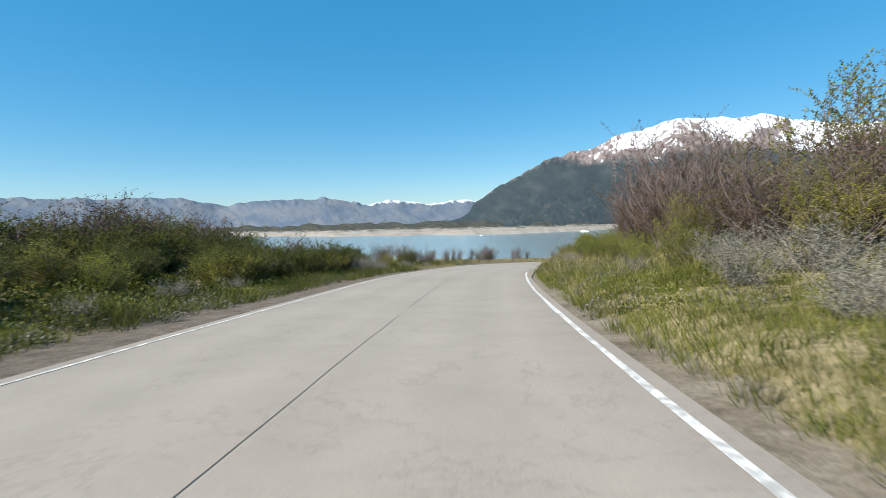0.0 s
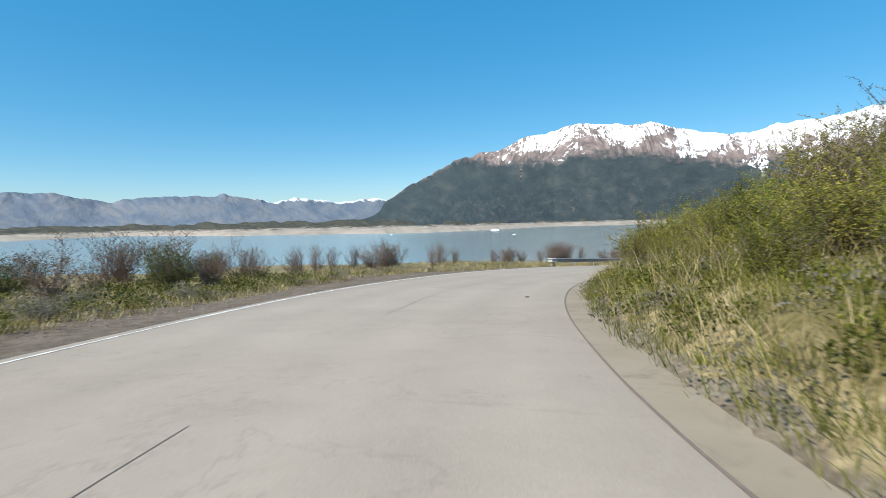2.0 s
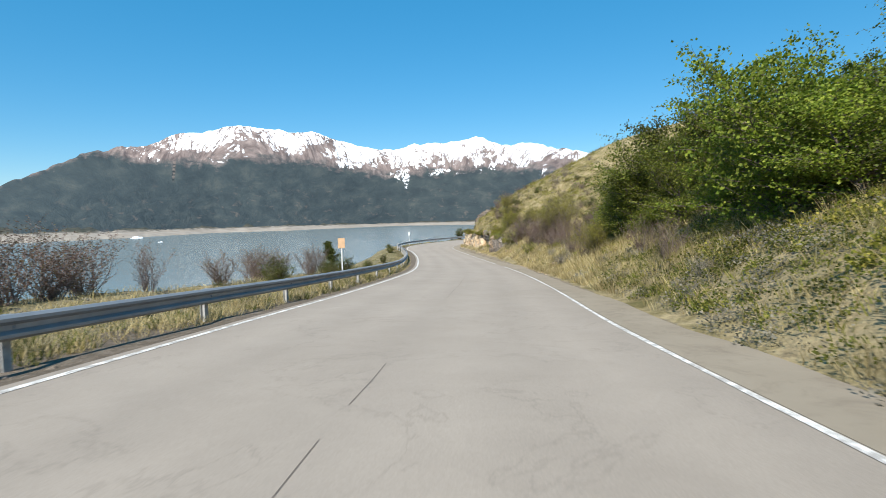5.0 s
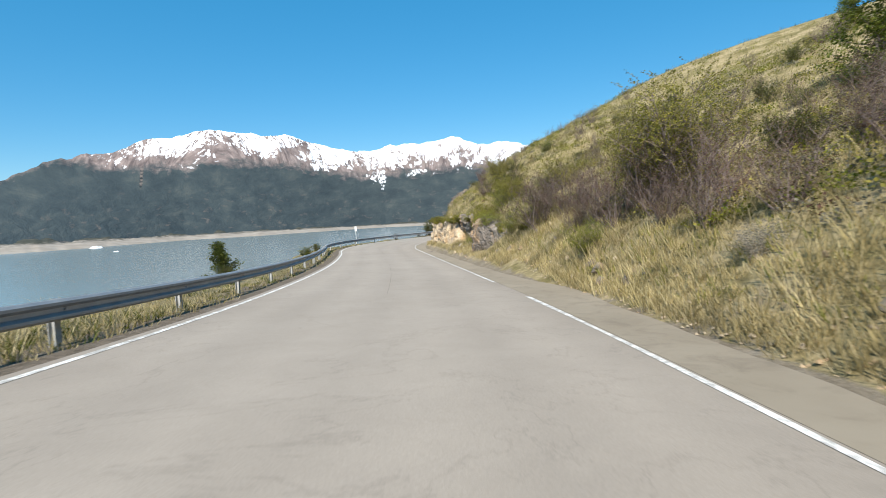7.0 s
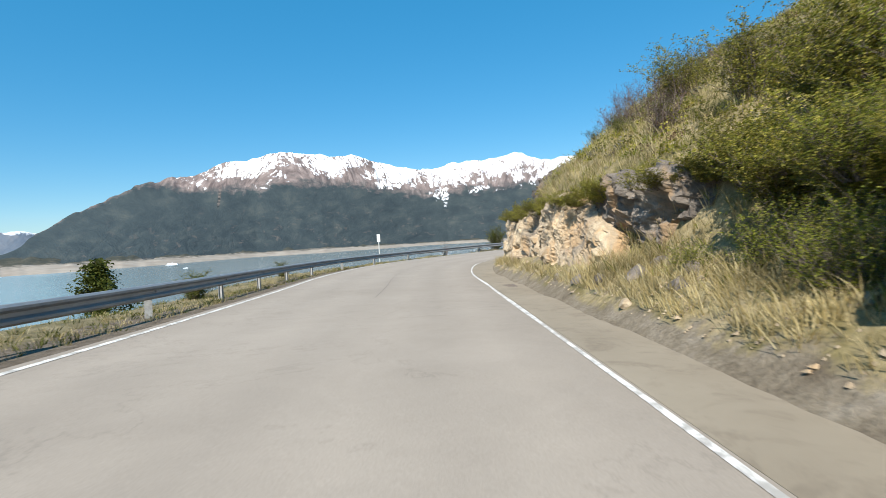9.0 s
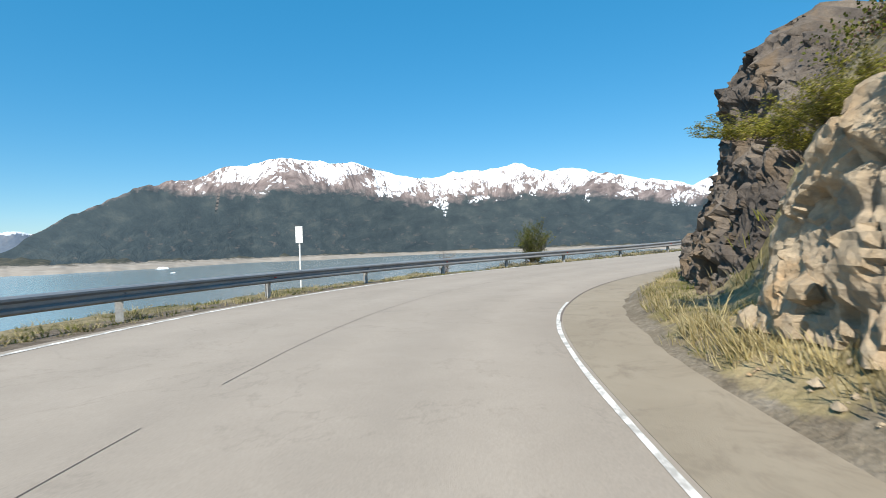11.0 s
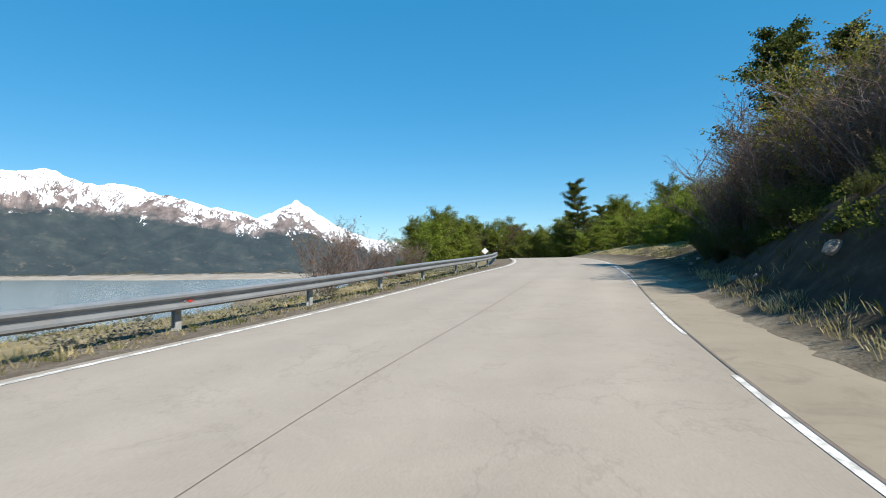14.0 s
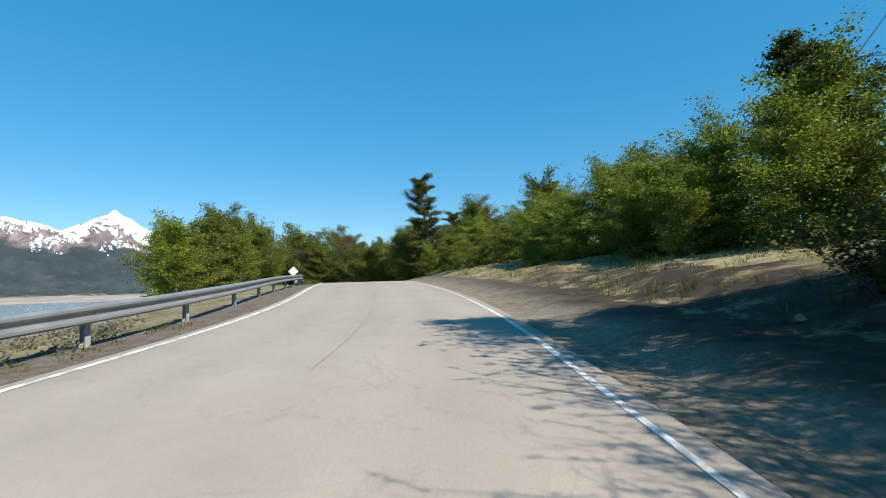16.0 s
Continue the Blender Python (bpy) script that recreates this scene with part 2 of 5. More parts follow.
ROAD_MAT, SHOULDER_MAT, LINE_MAT = make_road_mat(), make_shoulder_mat(), make_line_mat()
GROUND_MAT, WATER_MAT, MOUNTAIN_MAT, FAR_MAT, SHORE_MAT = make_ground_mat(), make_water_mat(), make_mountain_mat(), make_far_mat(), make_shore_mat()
TAN_ROCK = make_rock_mat("tan_cut_rock", (0.600, 0.485, 0.340), (0.455, 0.360, 0.250), (0.255, 0.215, 0.172), (0.520, 0.330, 0.165))
GREY_ROCK = make_rock_mat("grey_brown_rock", (0.330, 0.285, 0.240), (0.205, 0.176, 0.150), (0.105, 0.090, 0.080), (0.360, 0.235, 0.125))
CLIFF_ROCK = make_rock_mat("brown_grey_cliff_rock", (0.235, 0.195, 0.155), (0.120, 0.100, 0.085), (0.048, 0.043, 0.040), (0.180, 0.125, 0.075))
STEEL_MAT = make_steel_mat()
GREEN_LEAF = make_leaf_mat("green_beech_leaves", (0.080, 0.108, 0.014), (0.132, 0.158, 0.021), (0.205, 0.220, 0.034))
BRIGHT_LEAF = make_leaf_mat("young_yellow_green_leaves", (0.118, 0.148, 0.012), (0.198, 0.218, 0.021), (0.300, 0.292, 0.045))
DARK_LEAF = make_leaf_mat("dark_green_leaves", (0.042, 0.055, 0.012), (0.070, 0.086, 0.018), (0.118, 0.130, 0.028), 0.10)
YOUNG_LEAF = make_leaf_mat("fresh_beech_leaves", (0.105, 0.155, 0.014), (0.175, 0.232, 0.022), (0.262, 0.300, 0.042))
OLIVE_LEAF = make_leaf_mat("olive_scrub_leaves", (0.128, 0.134, 0.015), (0.230, 0.218, 0.030), (0.355, 0.302, 0.066))
DARK_OLIVE_LEAF = make_leaf_mat("dark_olive_thicket_leaves", (0.048, 0.062, 0.010), (0.092, 0.106, 0.016), (0.165, 0.160, 0.034))
RUSSET_LEAF = make_leaf_mat("russet_spring_leaves", (0.105, 0.055, 0.042), (0.160, 0.088, 0.062), (0.125, 0.108, 0.034))
RED_FLOWER = plain("red_flower_petals", (0.55, 0.06, 0.05), 0.6)
GREY_LEAF = make_leaf_mat("grey_scrub_leaves", (0.135, 0.126, 0.095), (0.198, 0.184, 0.140), (0.279, 0.257, 0.203))
STRAW = make_leaf_mat("dry_straw_grass", (0.270, 0.212, 0.090), (0.400, 0.325, 0.155), (0.540, 0.455, 0.260))
VERGE_GRASS = make_leaf_mat("dark_green_verge_grass", (0.080, 0.100, 0.013), (0.145, 0.158, 0.024), (0.245, 0.230, 0.055))
GRASS = make_leaf_mat("green_verge_grass", (0.110, 0.128, 0.016), (0.195, 0.200, 0.030), (0.315, 0.290, 0.068))
BARK = make_bark_mat("grey_brown_bark", (0.075, 0.06, 0.05), (0.17, 0.14, 0.118))
TWIG_BARK = make_bark_mat("mauve_grey_twig_bark", (0.12, 0.092, 0.085), (0.25, 0.20, 0.185))
PALE_BARK = make_bark_mat("pale_dead_wood", (0.25, 0.215, 0.18), (0.42, 0.37, 0.31))
DARK_JOINT = plain("dark_tar_joint", (0.19, 0.155, 0.13), 0.9)
WHITE_METAL = plain("white_painted_metal", (0.684, 0.694, 0.684), 0.5)
ORANGE_METAL = plain("faded_orange_sign_back", (0.55, 0.36, 0.22), 0.6)
POST_MAT = plain("pale_galvanised_post", (0.416, 0.424, 0.416), 0.6, 0.0, 0.35)
RED_PLASTIC = plain("red_reflector_plastic", (0.62, 0.05, 0.035), 0.35)
ICE = plain("white_lake_ice", (0.80, 0.84, 0.88), 0.5, 0.0, 0.1)
IRON = plain("dark_cast_iron", (0.05, 0.045, 0.04), 0.7)
KERB_MAT = plain("old_kerb_concrete", (0.20, 0.175, 0.14), 0.9, 0.0, 0.4)

# ---------------------------------------------------------------- mesh helpers


def mesh_object(name, verts, faces, material, parent=None, smooth=False, label=""):
    data = bpy.data.meshes.new(name)
    data.from_pydata([tuple(v) for v in verts], [], faces)
    data.materials.append(material)
    if smooth:
        data.polygons.foreach_set("use_smooth", [True] * len(data.polygons))
    data.update()
    ob = new(name, data)
    if parent is not None:
        ob.parent = parent
    if label:
        ob["label"] = label
    return ob


def part(name, bm, material, parent, label="", smooth=False):
    data = bpy.data.meshes.new(name)
    bm.to_mesh(data)
    bm.free()
    data.materials.append(material)
    if smooth:
        data.polygons.foreach_set("use_smooth", [True] * len(data.polygons))
    ob = new(name, data)
    ob.parent = parent
    if label:
        ob["label"] = label
    return ob


def base_at(name, x, y, z, label, category, group="", turn=0.0, scale=1.0):
    ob = new(name)
    ob.empty_display_size = 0.2
    ob.matrix_basis = pose(x, y, z, 0, 0, turn) @ Matrix.Scale(scale, 4)
    return tagged(ob, label, category, group)


class Geo:
    """Collects tubes, blades and leaves for one mesh."""

    def __init__(self):
        self.verts, self.faces = [], []

    def tube(self, points, radii, sides=5):
        start = len(self.verts)
        for k, (p, r) in enumerate(zip(points, radii)):
            along = (points[min(k + 1, len(points) - 1)] - points[max(k - 1, 0)]).normalized()
            side = along.orthogonal().normalized()
            up = along.cross(side)
            for j in range(sides):
                a = 2 * math.pi * j / sides
                self.verts.append(p + r * (math.cos(a) * side + math.sin(a) * up))
        for k in range(len(points) - 1):
            for j in range(sides):
                a, b = start + k * sides + j, start + k * sides + (j + 1) % sides
                self.faces.append((a, b, b + sides, a + sides))
        self.faces.append(tuple(range(start + (len(points) - 1) * sides, start + len(points) * sides)))

    def leaf(self, at, way, size, rng, narrow=0.5):
        way = way.normalized()
        side = way.cross(Vector((rng.uniform(-1, 1), rng.uniform(-1, 1), rng.uniform(-1, 1)))).normalized() * size * narrow
        k = len(self.verts)
        bend = Vector((0, 0, -0.12 * size))
        self.verts += [at, at + way * size * 0.5 + side, at + way * size + bend, at + way * size * 0.5 - side]
        self.faces.append((k, k + 1, k + 2, k + 3))

    def blade(self, at, tip, width, rng):
        side = Vector((rng.uniform(-1, 1), rng.uniform(-1, 1), 0)).normalized() * width
        mid = at.lerp(tip, 0.55) + Vector((0, 0, 0.12 * (tip - at).length))
        k = len(self.verts)
        self.verts += [at - side, at + side, mid + side * 0.7, mid - side * 0.7, tip]
        self.faces += [(k, k + 1, k + 2, k + 3), (k + 3, k + 2, k + 4)]

    def build(self, name, material, parent=None, smooth=False, label=""):
        return mesh_object(name, self.verts, self.faces, material, parent, smooth, label)


def soft_step(a, b, x):
    u = np.clip((x - a) / (b - a), 0, 1)
    return u * u * (3 - 2 * u)


_rs = np.random.RandomState(7)
_LATTICE = _rs.rand(256, 256)


def wave(x, y, scale, octaves=4, seed=0):
    """Smooth value noise on arrays, about -1 to 1."""
    total, strength, norm = 0, 1.0, 0.0
    for k in range(octaves):
        u, v = np.asarray(x) / scale + 17.3 * (k + seed), np.asarray(y) / scale + 31.7 * (k + 2 * seed)
        i, j = np.floor(u).astype(int), np.floor(v).astype(int)
        fu, fv = u - i, v - j
        fu, fv = fu * fu * (3 - 2 * fu), fv * fv * (3 - 2 * fv)
        g = lambda a, b: _LATTICE[a % 256, b % 256]
        total = total + strength * ((g(i, j) * (1 - fu) + g(i + 1, j) * fu) * (1 - fv) + (g(i, j + 1) * (1 - fu) + g(i + 1, j + 1) * fu) * fv)
        norm += strength
        strength, scale = strength * 0.5, scale * 0.5
    return 2 * total / norm - 1


# ---------------------------------------------------------------- the road's line
# x, y, z of the middle of the road and half of its width between the edge lines
ROAD = [
    (-3.6, -59.9, 3.43, 3.00), (-2.0, -14.9, 1.00, 3.00), (-1.5, 0.1, 0.19, 3.00), (-0.8, 12.2, -0.46, 3.15), (0.3, 23.9, -1.08, 3.37),
    (2.3, 34.5, -1.69, 3.37), (5.2, 43.3, -2.25, 3.61), (9.7, 51.5, -2.81, 3.61), (14.8, 57.5, -3.26, 3.52), (20.9, 63.2, -3.79, 3.43),
    (28.6, 69.9, -4.49, 3.40), (37.9, 77.3, -5.23, 3.36), (47.7, 85.7, -5.95, 3.30), (56.0, 94.2, -6.41, 3.25), (63.1, 102.1, -6.63, 3.14),
    (70.5, 110.9, -6.74, 3.21), (76.4, 118.1, -6.81, 3.46), (82.0, 123.1, -6.79, 3.52), (87.7, 125.8, -6.72, 3.59), (94.3, 126.8, -6.59, 3.62),
    (101.6, 126.3, -6.40, 3.57), (109.0, 124.5, -6.10, 3.36), (119.1, 121.6, -5.50, 3.11), (129.2, 118.9, -4.95, 2.75), (145.5, 117.0, -4.25, 2.85),
    (159.3, 116.1, -4.00, 2.90), (172.0, 117.6, -4.70, 2.90), (183.0, 126.0, -6.40, 2.90), (186.0, 143.0, -9.50, 2.90),
]


def spline(rows, step):
    pts = np.array(rows, float)
    out = []
    for k in range(len(pts) - 1):
        p0, p1, p2, p3 = pts[max(k - 1, 0)], pts[k], pts[k + 1], pts[min(k + 2, len(pts) - 1)]
        d01, d12, d23 = (max(np.linalg.norm((b - a)[:2]), 1e-3) for a, b in ((p0, p1), (p1, p2), (p2, p3)))
        m1 = (p2 - p1) / d12 if k == 0 else ((p1 - p0) / d01 * d12 + (p2 - p1) / d12 * d01) / (d01 + d12)
        m2 = (p2 - p1) / d12 if k == len(pts) - 2 else ((p2 - p1) / d12 * d23 + (p3 - p2) / d23 * d12) / (d12 + d23)
        for u in np.arange(0, 1, step / d12):
            out.append((2 * u**3 - 3 * u**2 + 1) * p1 + (u**3 - 2 * u**2 + u) * m1 * d12 + (3 * u**2 - 2 * u**3) * p2 + (u**3 - u**2) * m2 * d12)
    return np.array(out + [pts[-1]])


LINE = spline(ROAD, 0.4)
for _ in range(30):
    LINE[1:-1] = 0.5 * LINE[1:-1] + 0.25 * (LINE[:-2] + LINE[2:])
ALONG = np.gradient(LINE[:, :2], axis=0)
ALONG /= np.linalg.norm(ALONG, axis=1)[:, None]
RIGHT = np.stack([ALONG[:, 1], -ALONG[:, 0]], 1)
RUN = np.concatenate([[0], np.cumsum(np.linalg.norm(np.diff(LINE[:, :2], axis=0), axis=1))])
RUN -= RUN[np.argmin(np.hypot(LINE[:, 0] + 1.5, LINE[:, 1]))]     # 0 where the drive begins
BANK = np.interp(RUN, [0, 86, 105, 140, 160, 179], np.tan(np.radians([0.3, 0.3, 1.8, 1.9, 0.8, 0.0])))


def road_point(s, d, up=0.0):
    """A point d metres right of the road's middle, s metres along it."""
    i = int(np.argmin(np.abs(RUN - s)))
    p = LINE[i, :2] + d * RIGHT[i]
    return Vector((p[0], p[1], LINE[i, 2] - BANK[i] * d + up))


def road_coords(x, y):
    """Index of the nearest road point, and the way to its right, for arrays of places."""
    x, y = np.ravel(x), np.ravel(y)
    near, off = np.empty(len(x), int), np.empty(len(x))
    for a in range(0, len(x), 20000):
        px, py = x[a:a + 20000, None], y[a:a + 20000, None]
        i = np.argmin((px - LINE[::2, 0]) ** 2 + (py - LINE[::2, 1]) ** 2, axis=1) * 2
        near[a:a + 20000] = i
        off[a:a + 20000] = (px[:, 0] - LINE[i, 0]) * RIGHT[i, 0] + (py[:, 0] - LINE[i, 1]) * RIGHT[i, 1]
    return near, off


# stretches of the right-hand side: run, width of the bare shoulder, rise of the bank, its foot, rise of the slope above, its greatest height
BANKS = np.array([
    (-60, 0.6, 0.3, 1.0, 4, 3), (20, 0.5, 0.4, 1.0, 6, 4), (38, 0.5, 0.8, 1.2, 12, 7), (62, 0.6, 0.8, 1.6, 20, 12), (86, 1.2, 0.9, 2.0, 26, 18), (106, 1.2, 1.2, 2.0, 26, 20),
    (119, 1.8, 1.4, 1.6, 30, 24), (127, 2.0, 1.8, 1.4, 31, 25), (130.5, 3.0, 1.8, 1.4, 33.5, 26), (135.5, 2.3, 2.2, 1.2, 36, 26), (141, 2.1, 2.5, 1.2, 38, 27), (153, 2.4, 3.4, 2.0, 37, 24), (162, 2.5, 4.0, 2.2, 36, 20),
    (172, 1.8, 2.4, 1.8, 31, 14), (186, 1.7, 1.6, 1.6, 16, 8), (196, 2.4, 0.5, 1.9, 8, 5), (280, 2.0, 0.3, 2.0, 4, 4),
], float)
LAKE_Z = -19.0


def ground_height(x, y):
    shape = np.shape(x)
    x, y = np.ravel(np.asarray(x, float)), np.ravel(np.asarray(y, float))
    i, d = road_coords(x, y)
    s, zr, hw = RUN[i], LINE[i, 2], LINE[i, 3]
    gone = np.hypot(x - LINE[i, 0], y - LINE[i, 1])
    col = lambda k: np.interp(s, BANKS[:, 0], BANKS[:, k])
    level = zr - BANK[i] * np.clip(d, -hw - 1, hw + 1) - 0.05
    # the inland side
    e = np.clip(np.where(d > 0, np.maximum(gone, d), d) - hw, 0, None)
    b = e - col(1)
    foot = col(2) * soft_step(0.0, 1.0, b / col(3))
    foot = foot + np.interp(s, [112, 121, 145, 153], [0, 0.6, 0.85, 0.3]) * soft_step(0.85, 2.0, e)
    slope = np.clip(b - col(3) * 0.8, 0, None)
    top = col(5)
    rise = top * (1 - np.exp(-slope * np.tan(np.radians(col(4))) / top))
    rough = soft_step(0.3, 3.0, b)
    inland = level + foot + rise + rough * (0.35 * wave(x, y, 5.0, 4, 1) + 0.10 * wave(x, y, 0.9, 3, 2)) + 0.9 * soft_step(3, 14, b) * wave(x, y, 17.0, 3, 3)
    inland = inland - np.where(s > 226, np.clip((gone - 26) * 0.35, 0, 40), 0)
    # the lake side
    f = np.clip(np.where(d <= 0, np.maximum(gone, -d), 0) - hw, 0, None)
    flat = np.interp(s, [-60, 0, 20, 38, 52, 60, 68, 80, 95, 130, 160, 185, 205, 240], [25, 24, 22, 20, 18, 15, 12, 12, 8, 3.0, 2.6, 2.6, 3.0, 7])
    g = np.clip(f - flat, 0, None)
    fall = np.minimum(g * 0.42 * soft_step(0, 3, g), 30)
    lakeside = level - 0.06 * soft_step(0.4, 1.6, f) - fall + soft_step(0.8, 3.5, f) * (0.22 * wave(x, y, 4.0, 4, 4) + 0.08 * wave(x, y, 0.8, 3, 5))
    lakeside = lakeside + 0.5 * np.interp(s, [0, 14, 36], [1, 1, 0]) * soft_step(2.5, 7, f)
    h = np.where(d > 0, inland, lakeside)
    far = soft_step(150, 900, np.hypot(x - 75, y - 70))
    h = np.where((d <= 0) | (s > 226), np.maximum(h, -24.0), h * (1 - 0.5 * far) + far * 12)
    return h.reshape(shape), d.reshape(shape), s.reshape(shape), hw.reshape(shape)


SURFACE = {}


def surface_z(x, y):
    """Height of the built ground sheet at arrays of places."""
    gx, gy, Z = SURFACE["x"], SURFACE["y"], SURFACE["z"]
    i = np.clip(np.searchsorted(gx, x) - 1, 0, len(gx) - 2)
    j = np.clip(np.searchsorted(gy, y) - 1, 0, len(gy) - 2)
    u, v = (x - gx[i]) / (gx[i + 1] - gx[i]), (y - gy[j]) / (gy[j + 1] - gy[j])
    return (Z[i, j] * (1 - u) + Z[i + 1, j] * u) * (1 - v) + (Z[i, j + 1] * (1 - u) + Z[i + 1, j + 1] * u) * v


def ground_z(x, y):
    return float(surface_z(np.array([x]), np.array([y]))[0])


def grid_axis(a, b, fine, far_a, far_b):
    core = np.arange(a, b + fine / 2, fine)
    out, step, p = [], fine, a
    while p > far_a:
        step *= 1.22
        p -= step
        out.append(p)
    left = out[::-1]
    out, step, p = [], fine, b
    while p < far_b:
        step *= 1.22
        p += step
        out.append(p)
    return np.array(left + list(core) + out)


def make_ground():
    gx, gy = grid_axis(-24, 172, 0.5, -4700, 4700), grid_axis(-6, 146, 0.5, -4700, 4700)
    X, Y = np.meshgrid(gx, gy, indexing="ij")
    Z, D, S, W = ground_height(X, Y)
    inland = soft_step(20, 38, np.where(D > 0, np.maximum(D, np.hypot(X - LINE[road_coords(X, Y)[0], 0].reshape(X.shape), Y - LINE[road_coords(X, Y)[0], 1].reshape(X.shape))), 0))
    for _ in range(60):
        soft = Z.copy()
        soft[1:-1, 1:-1] = (Z[:-2, 1:-1] + Z[2:, 1:-1] + Z[1:-1, :-2] + Z[1:-1, 2:]) / 4
        Z = Z + inland * (soft - Z)
    SURFACE.update(x=gx, y=gy, z=Z)
    n, m = X.shape
    idx = np.arange(n * m).reshape(n, m)
    faces = np.stack([idx[:-1, :-1], idx[1:, :-1], idx[1:, 1:], idx[:-1, 1:]], -1).reshape(-1, 4)
    data = bpy.data.meshes.new("ground")
    data.from_pydata(np.stack([X, Y, Z], -1).reshape(-1, 3).tolist(), [], faces.tolist())
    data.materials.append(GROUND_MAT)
    data.polygons.foreach_set("use_smooth", [True] * len(data.polygons))
    verge = np.where(D > 0, np.interp(S, [60, 80, 108, 152, 156, 168, 174, 280], [0.2, 0.4, 0.7, 0.6, 1.0, 1.1, 1.7, 2.0]), np.interp(S, [0, 20, 36, 56, 67, 90, 250], [1.2, 1.5, 2.6, 2.8, 2.0, 1.0, 1.1]))
    bare = 1 - soft_step(0.2, np.where(D > 0, 1.0, 1.6), np.abs(D) - W - verge)
    foot = np.interp(S, BANKS[:, 0], BANKS[:, 1] + BANKS[:, 3]) + W
    cut = np.interp(S, [90, 106, 118, 167, 182, 205, 222], [0.0, 0.3, 0.3, 0.45, 0.75, 0.6, 0.3]) * (1 - soft_step(0, 2.5, D - foot)) * (D > 0)
    bare = np.maximum(bare, cut)
    layer = data.attributes.new("bare", "FLOAT", "POINT")
    layer.data.foreach_set("value", bare.ravel().astype(np.float32))
    # mask for the shade-darkened soil: hill side, from run 160 on
    humus_shade = (1 - soft_step(9, 16, D - W)) * np.interp(S, [160, 166, 205, 222], [0, 1, 1, 0.5]) * soft_step(-0.55, 0.0, D - W - verge) * (D > 0)
    layer = data.attributes.new("humus_shade", "FLOAT", "POINT")
    layer.data.foreach_set("value", humus_shade.ravel().astype(np.float32))
    layer = data.attributes.new("gravel", "FLOAT", "POINT")
    layer.data.foreach_set("value", (D < 0).ravel().astype(np.float32))
    return tagged(new("ground", data), "dry grassy hillside with bare gravelly verges", "ground", kind="structure")


def make_strip(name, inner, outer, up, material, s0, s1, thick=0.0, step=1, dash=None, parent=None):
    """A band laid along the road between two offsets, which are functions of the row."""
    verts, faces = [], []
    rows = [i for i in range(0, len(RUN), step) if s0 <= RUN[i] <= s1]
    cols = 7 if outer(rows[0]) - inner(rows[0]) > 3 else 2
    for i in rows:
        for u in np.linspace(0, 1, cols):
            d = inner(i) * (1 - u) + outer(i) * u
            p = LINE[i, :2] + d * RIGHT[i]
            verts.append((p[0], p[1], LINE[i, 2] - BANK[i] * d + up))
    for k in range(len(rows) - 1):
        if dash and not dash(RUN[rows[k]]):
            continue
        for c in range(cols - 1):
            a = k * cols + c
            faces.append((a, a + 1, a + cols + 1, a + cols))
    if thick:
        n = len(verts)
        verts += [(x, y, z - thick) for x, y, z in verts]
        for k in range(len(rows) - 1):
            a, b = k * cols, (k + 1) * cols
            faces += [(a, b, b + n, a + n), (a + cols - 1, a + cols - 1 + n, b + cols - 1 + n, b + cols - 1)]
            faces += [(a + c + n, b + c + n, b + c + 1 + n, a + c + 1 + n) for c in range(cols - 1)]
    return mesh_object(name, verts, faces, material, parent, not thick)


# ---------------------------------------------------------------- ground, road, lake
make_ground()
road = make_strip("road", lambda i: -LINE[i, 3] - 0.22, lambda i: LINE[i, 3] + 0.2, 0.0, ROAD_MAT, -55, 274, 0.14)
_side = [-1, -2 / 3, -1 / 3, 0, 1 / 3, 2 / 3, 1]
_layer = road.data.attributes.new("across", "FLOAT", "POINT")
_layer.data.foreach_set("value", np.array([_side[k % 7] for k in range(len(road.data.vertices))], np.float32))
tagged(road, "pale grey two-lane concrete road winding along the lake", "road", kind="structure")


def gap_noise(s, seed):
    return float(wave(np.array([s]), np.array([seed * 9.1]), 3.2, 3, seed)[0])


left_line = make_strip("edge_line_left", lambda i: -LINE[i, 3] - (0.03 if RUN[i] < 38 else 0.055), lambda i: -LINE[i, 3] + (0.03 if RUN[i] < 38 else 0.055), 0.005, LINE_MAT, -50, 272)
tagged(left_line, "thin worn white edge line on the lake side", "road marking", kind="structure")
right_line = make_strip("edge_line_right", lambda i: LINE[i, 3] - (0.045 if 33 < RUN[i] < 62 else 0.066) + 0.03 * gap_noise(RUN[i], 3), lambda i: LINE[i, 3] + 0.01 + 0.03 * gap_noise(RUN[i], 4), 0.005, LINE_MAT, -50, 272,
                        dash=lambda s: (not (157 < s < 171 or 29 < s < 58) and gap_noise(s, 5) > (-0.5 if 101 < s < 117 else 0.0 if 171 < s < 190 else -0.65)))
tagged(right_line, "broken, flaking white edge line on the hill side", "road marking", kind="structure")
centre = make_strip("centre_joint", lambda i: -0.0045 + 0.05 * gap_noise(RUN[i] * 0.4, 6) + 0.014 * gap_noise(RUN[i] * 4, 9), lambda i: 0.0045 + 0.05 * gap_noise(RUN[i] * 0.4, 6) + 0.014 * gap_noise(RUN[i] * 4, 9), 0.004, DARK_JOINT, -50, 272,
                    dash=lambda s: gap_noise(s * 0.5, 7) > -0.12)
tagged(centre, "thin dark cracked joint along the road's middle", "road joint", kind="structure")
side_joint = make_strip("side_joint", lambda i: LINE[i, 3] + 0.02 * gap_noise(RUN[i], 8), lambda i: LINE[i, 3] + 0.03 + 0.02 * gap_noise(RUN[i], 8), 0.009, DARK_JOINT, 31, 195, dash=lambda s: s < 62 or s > 154)
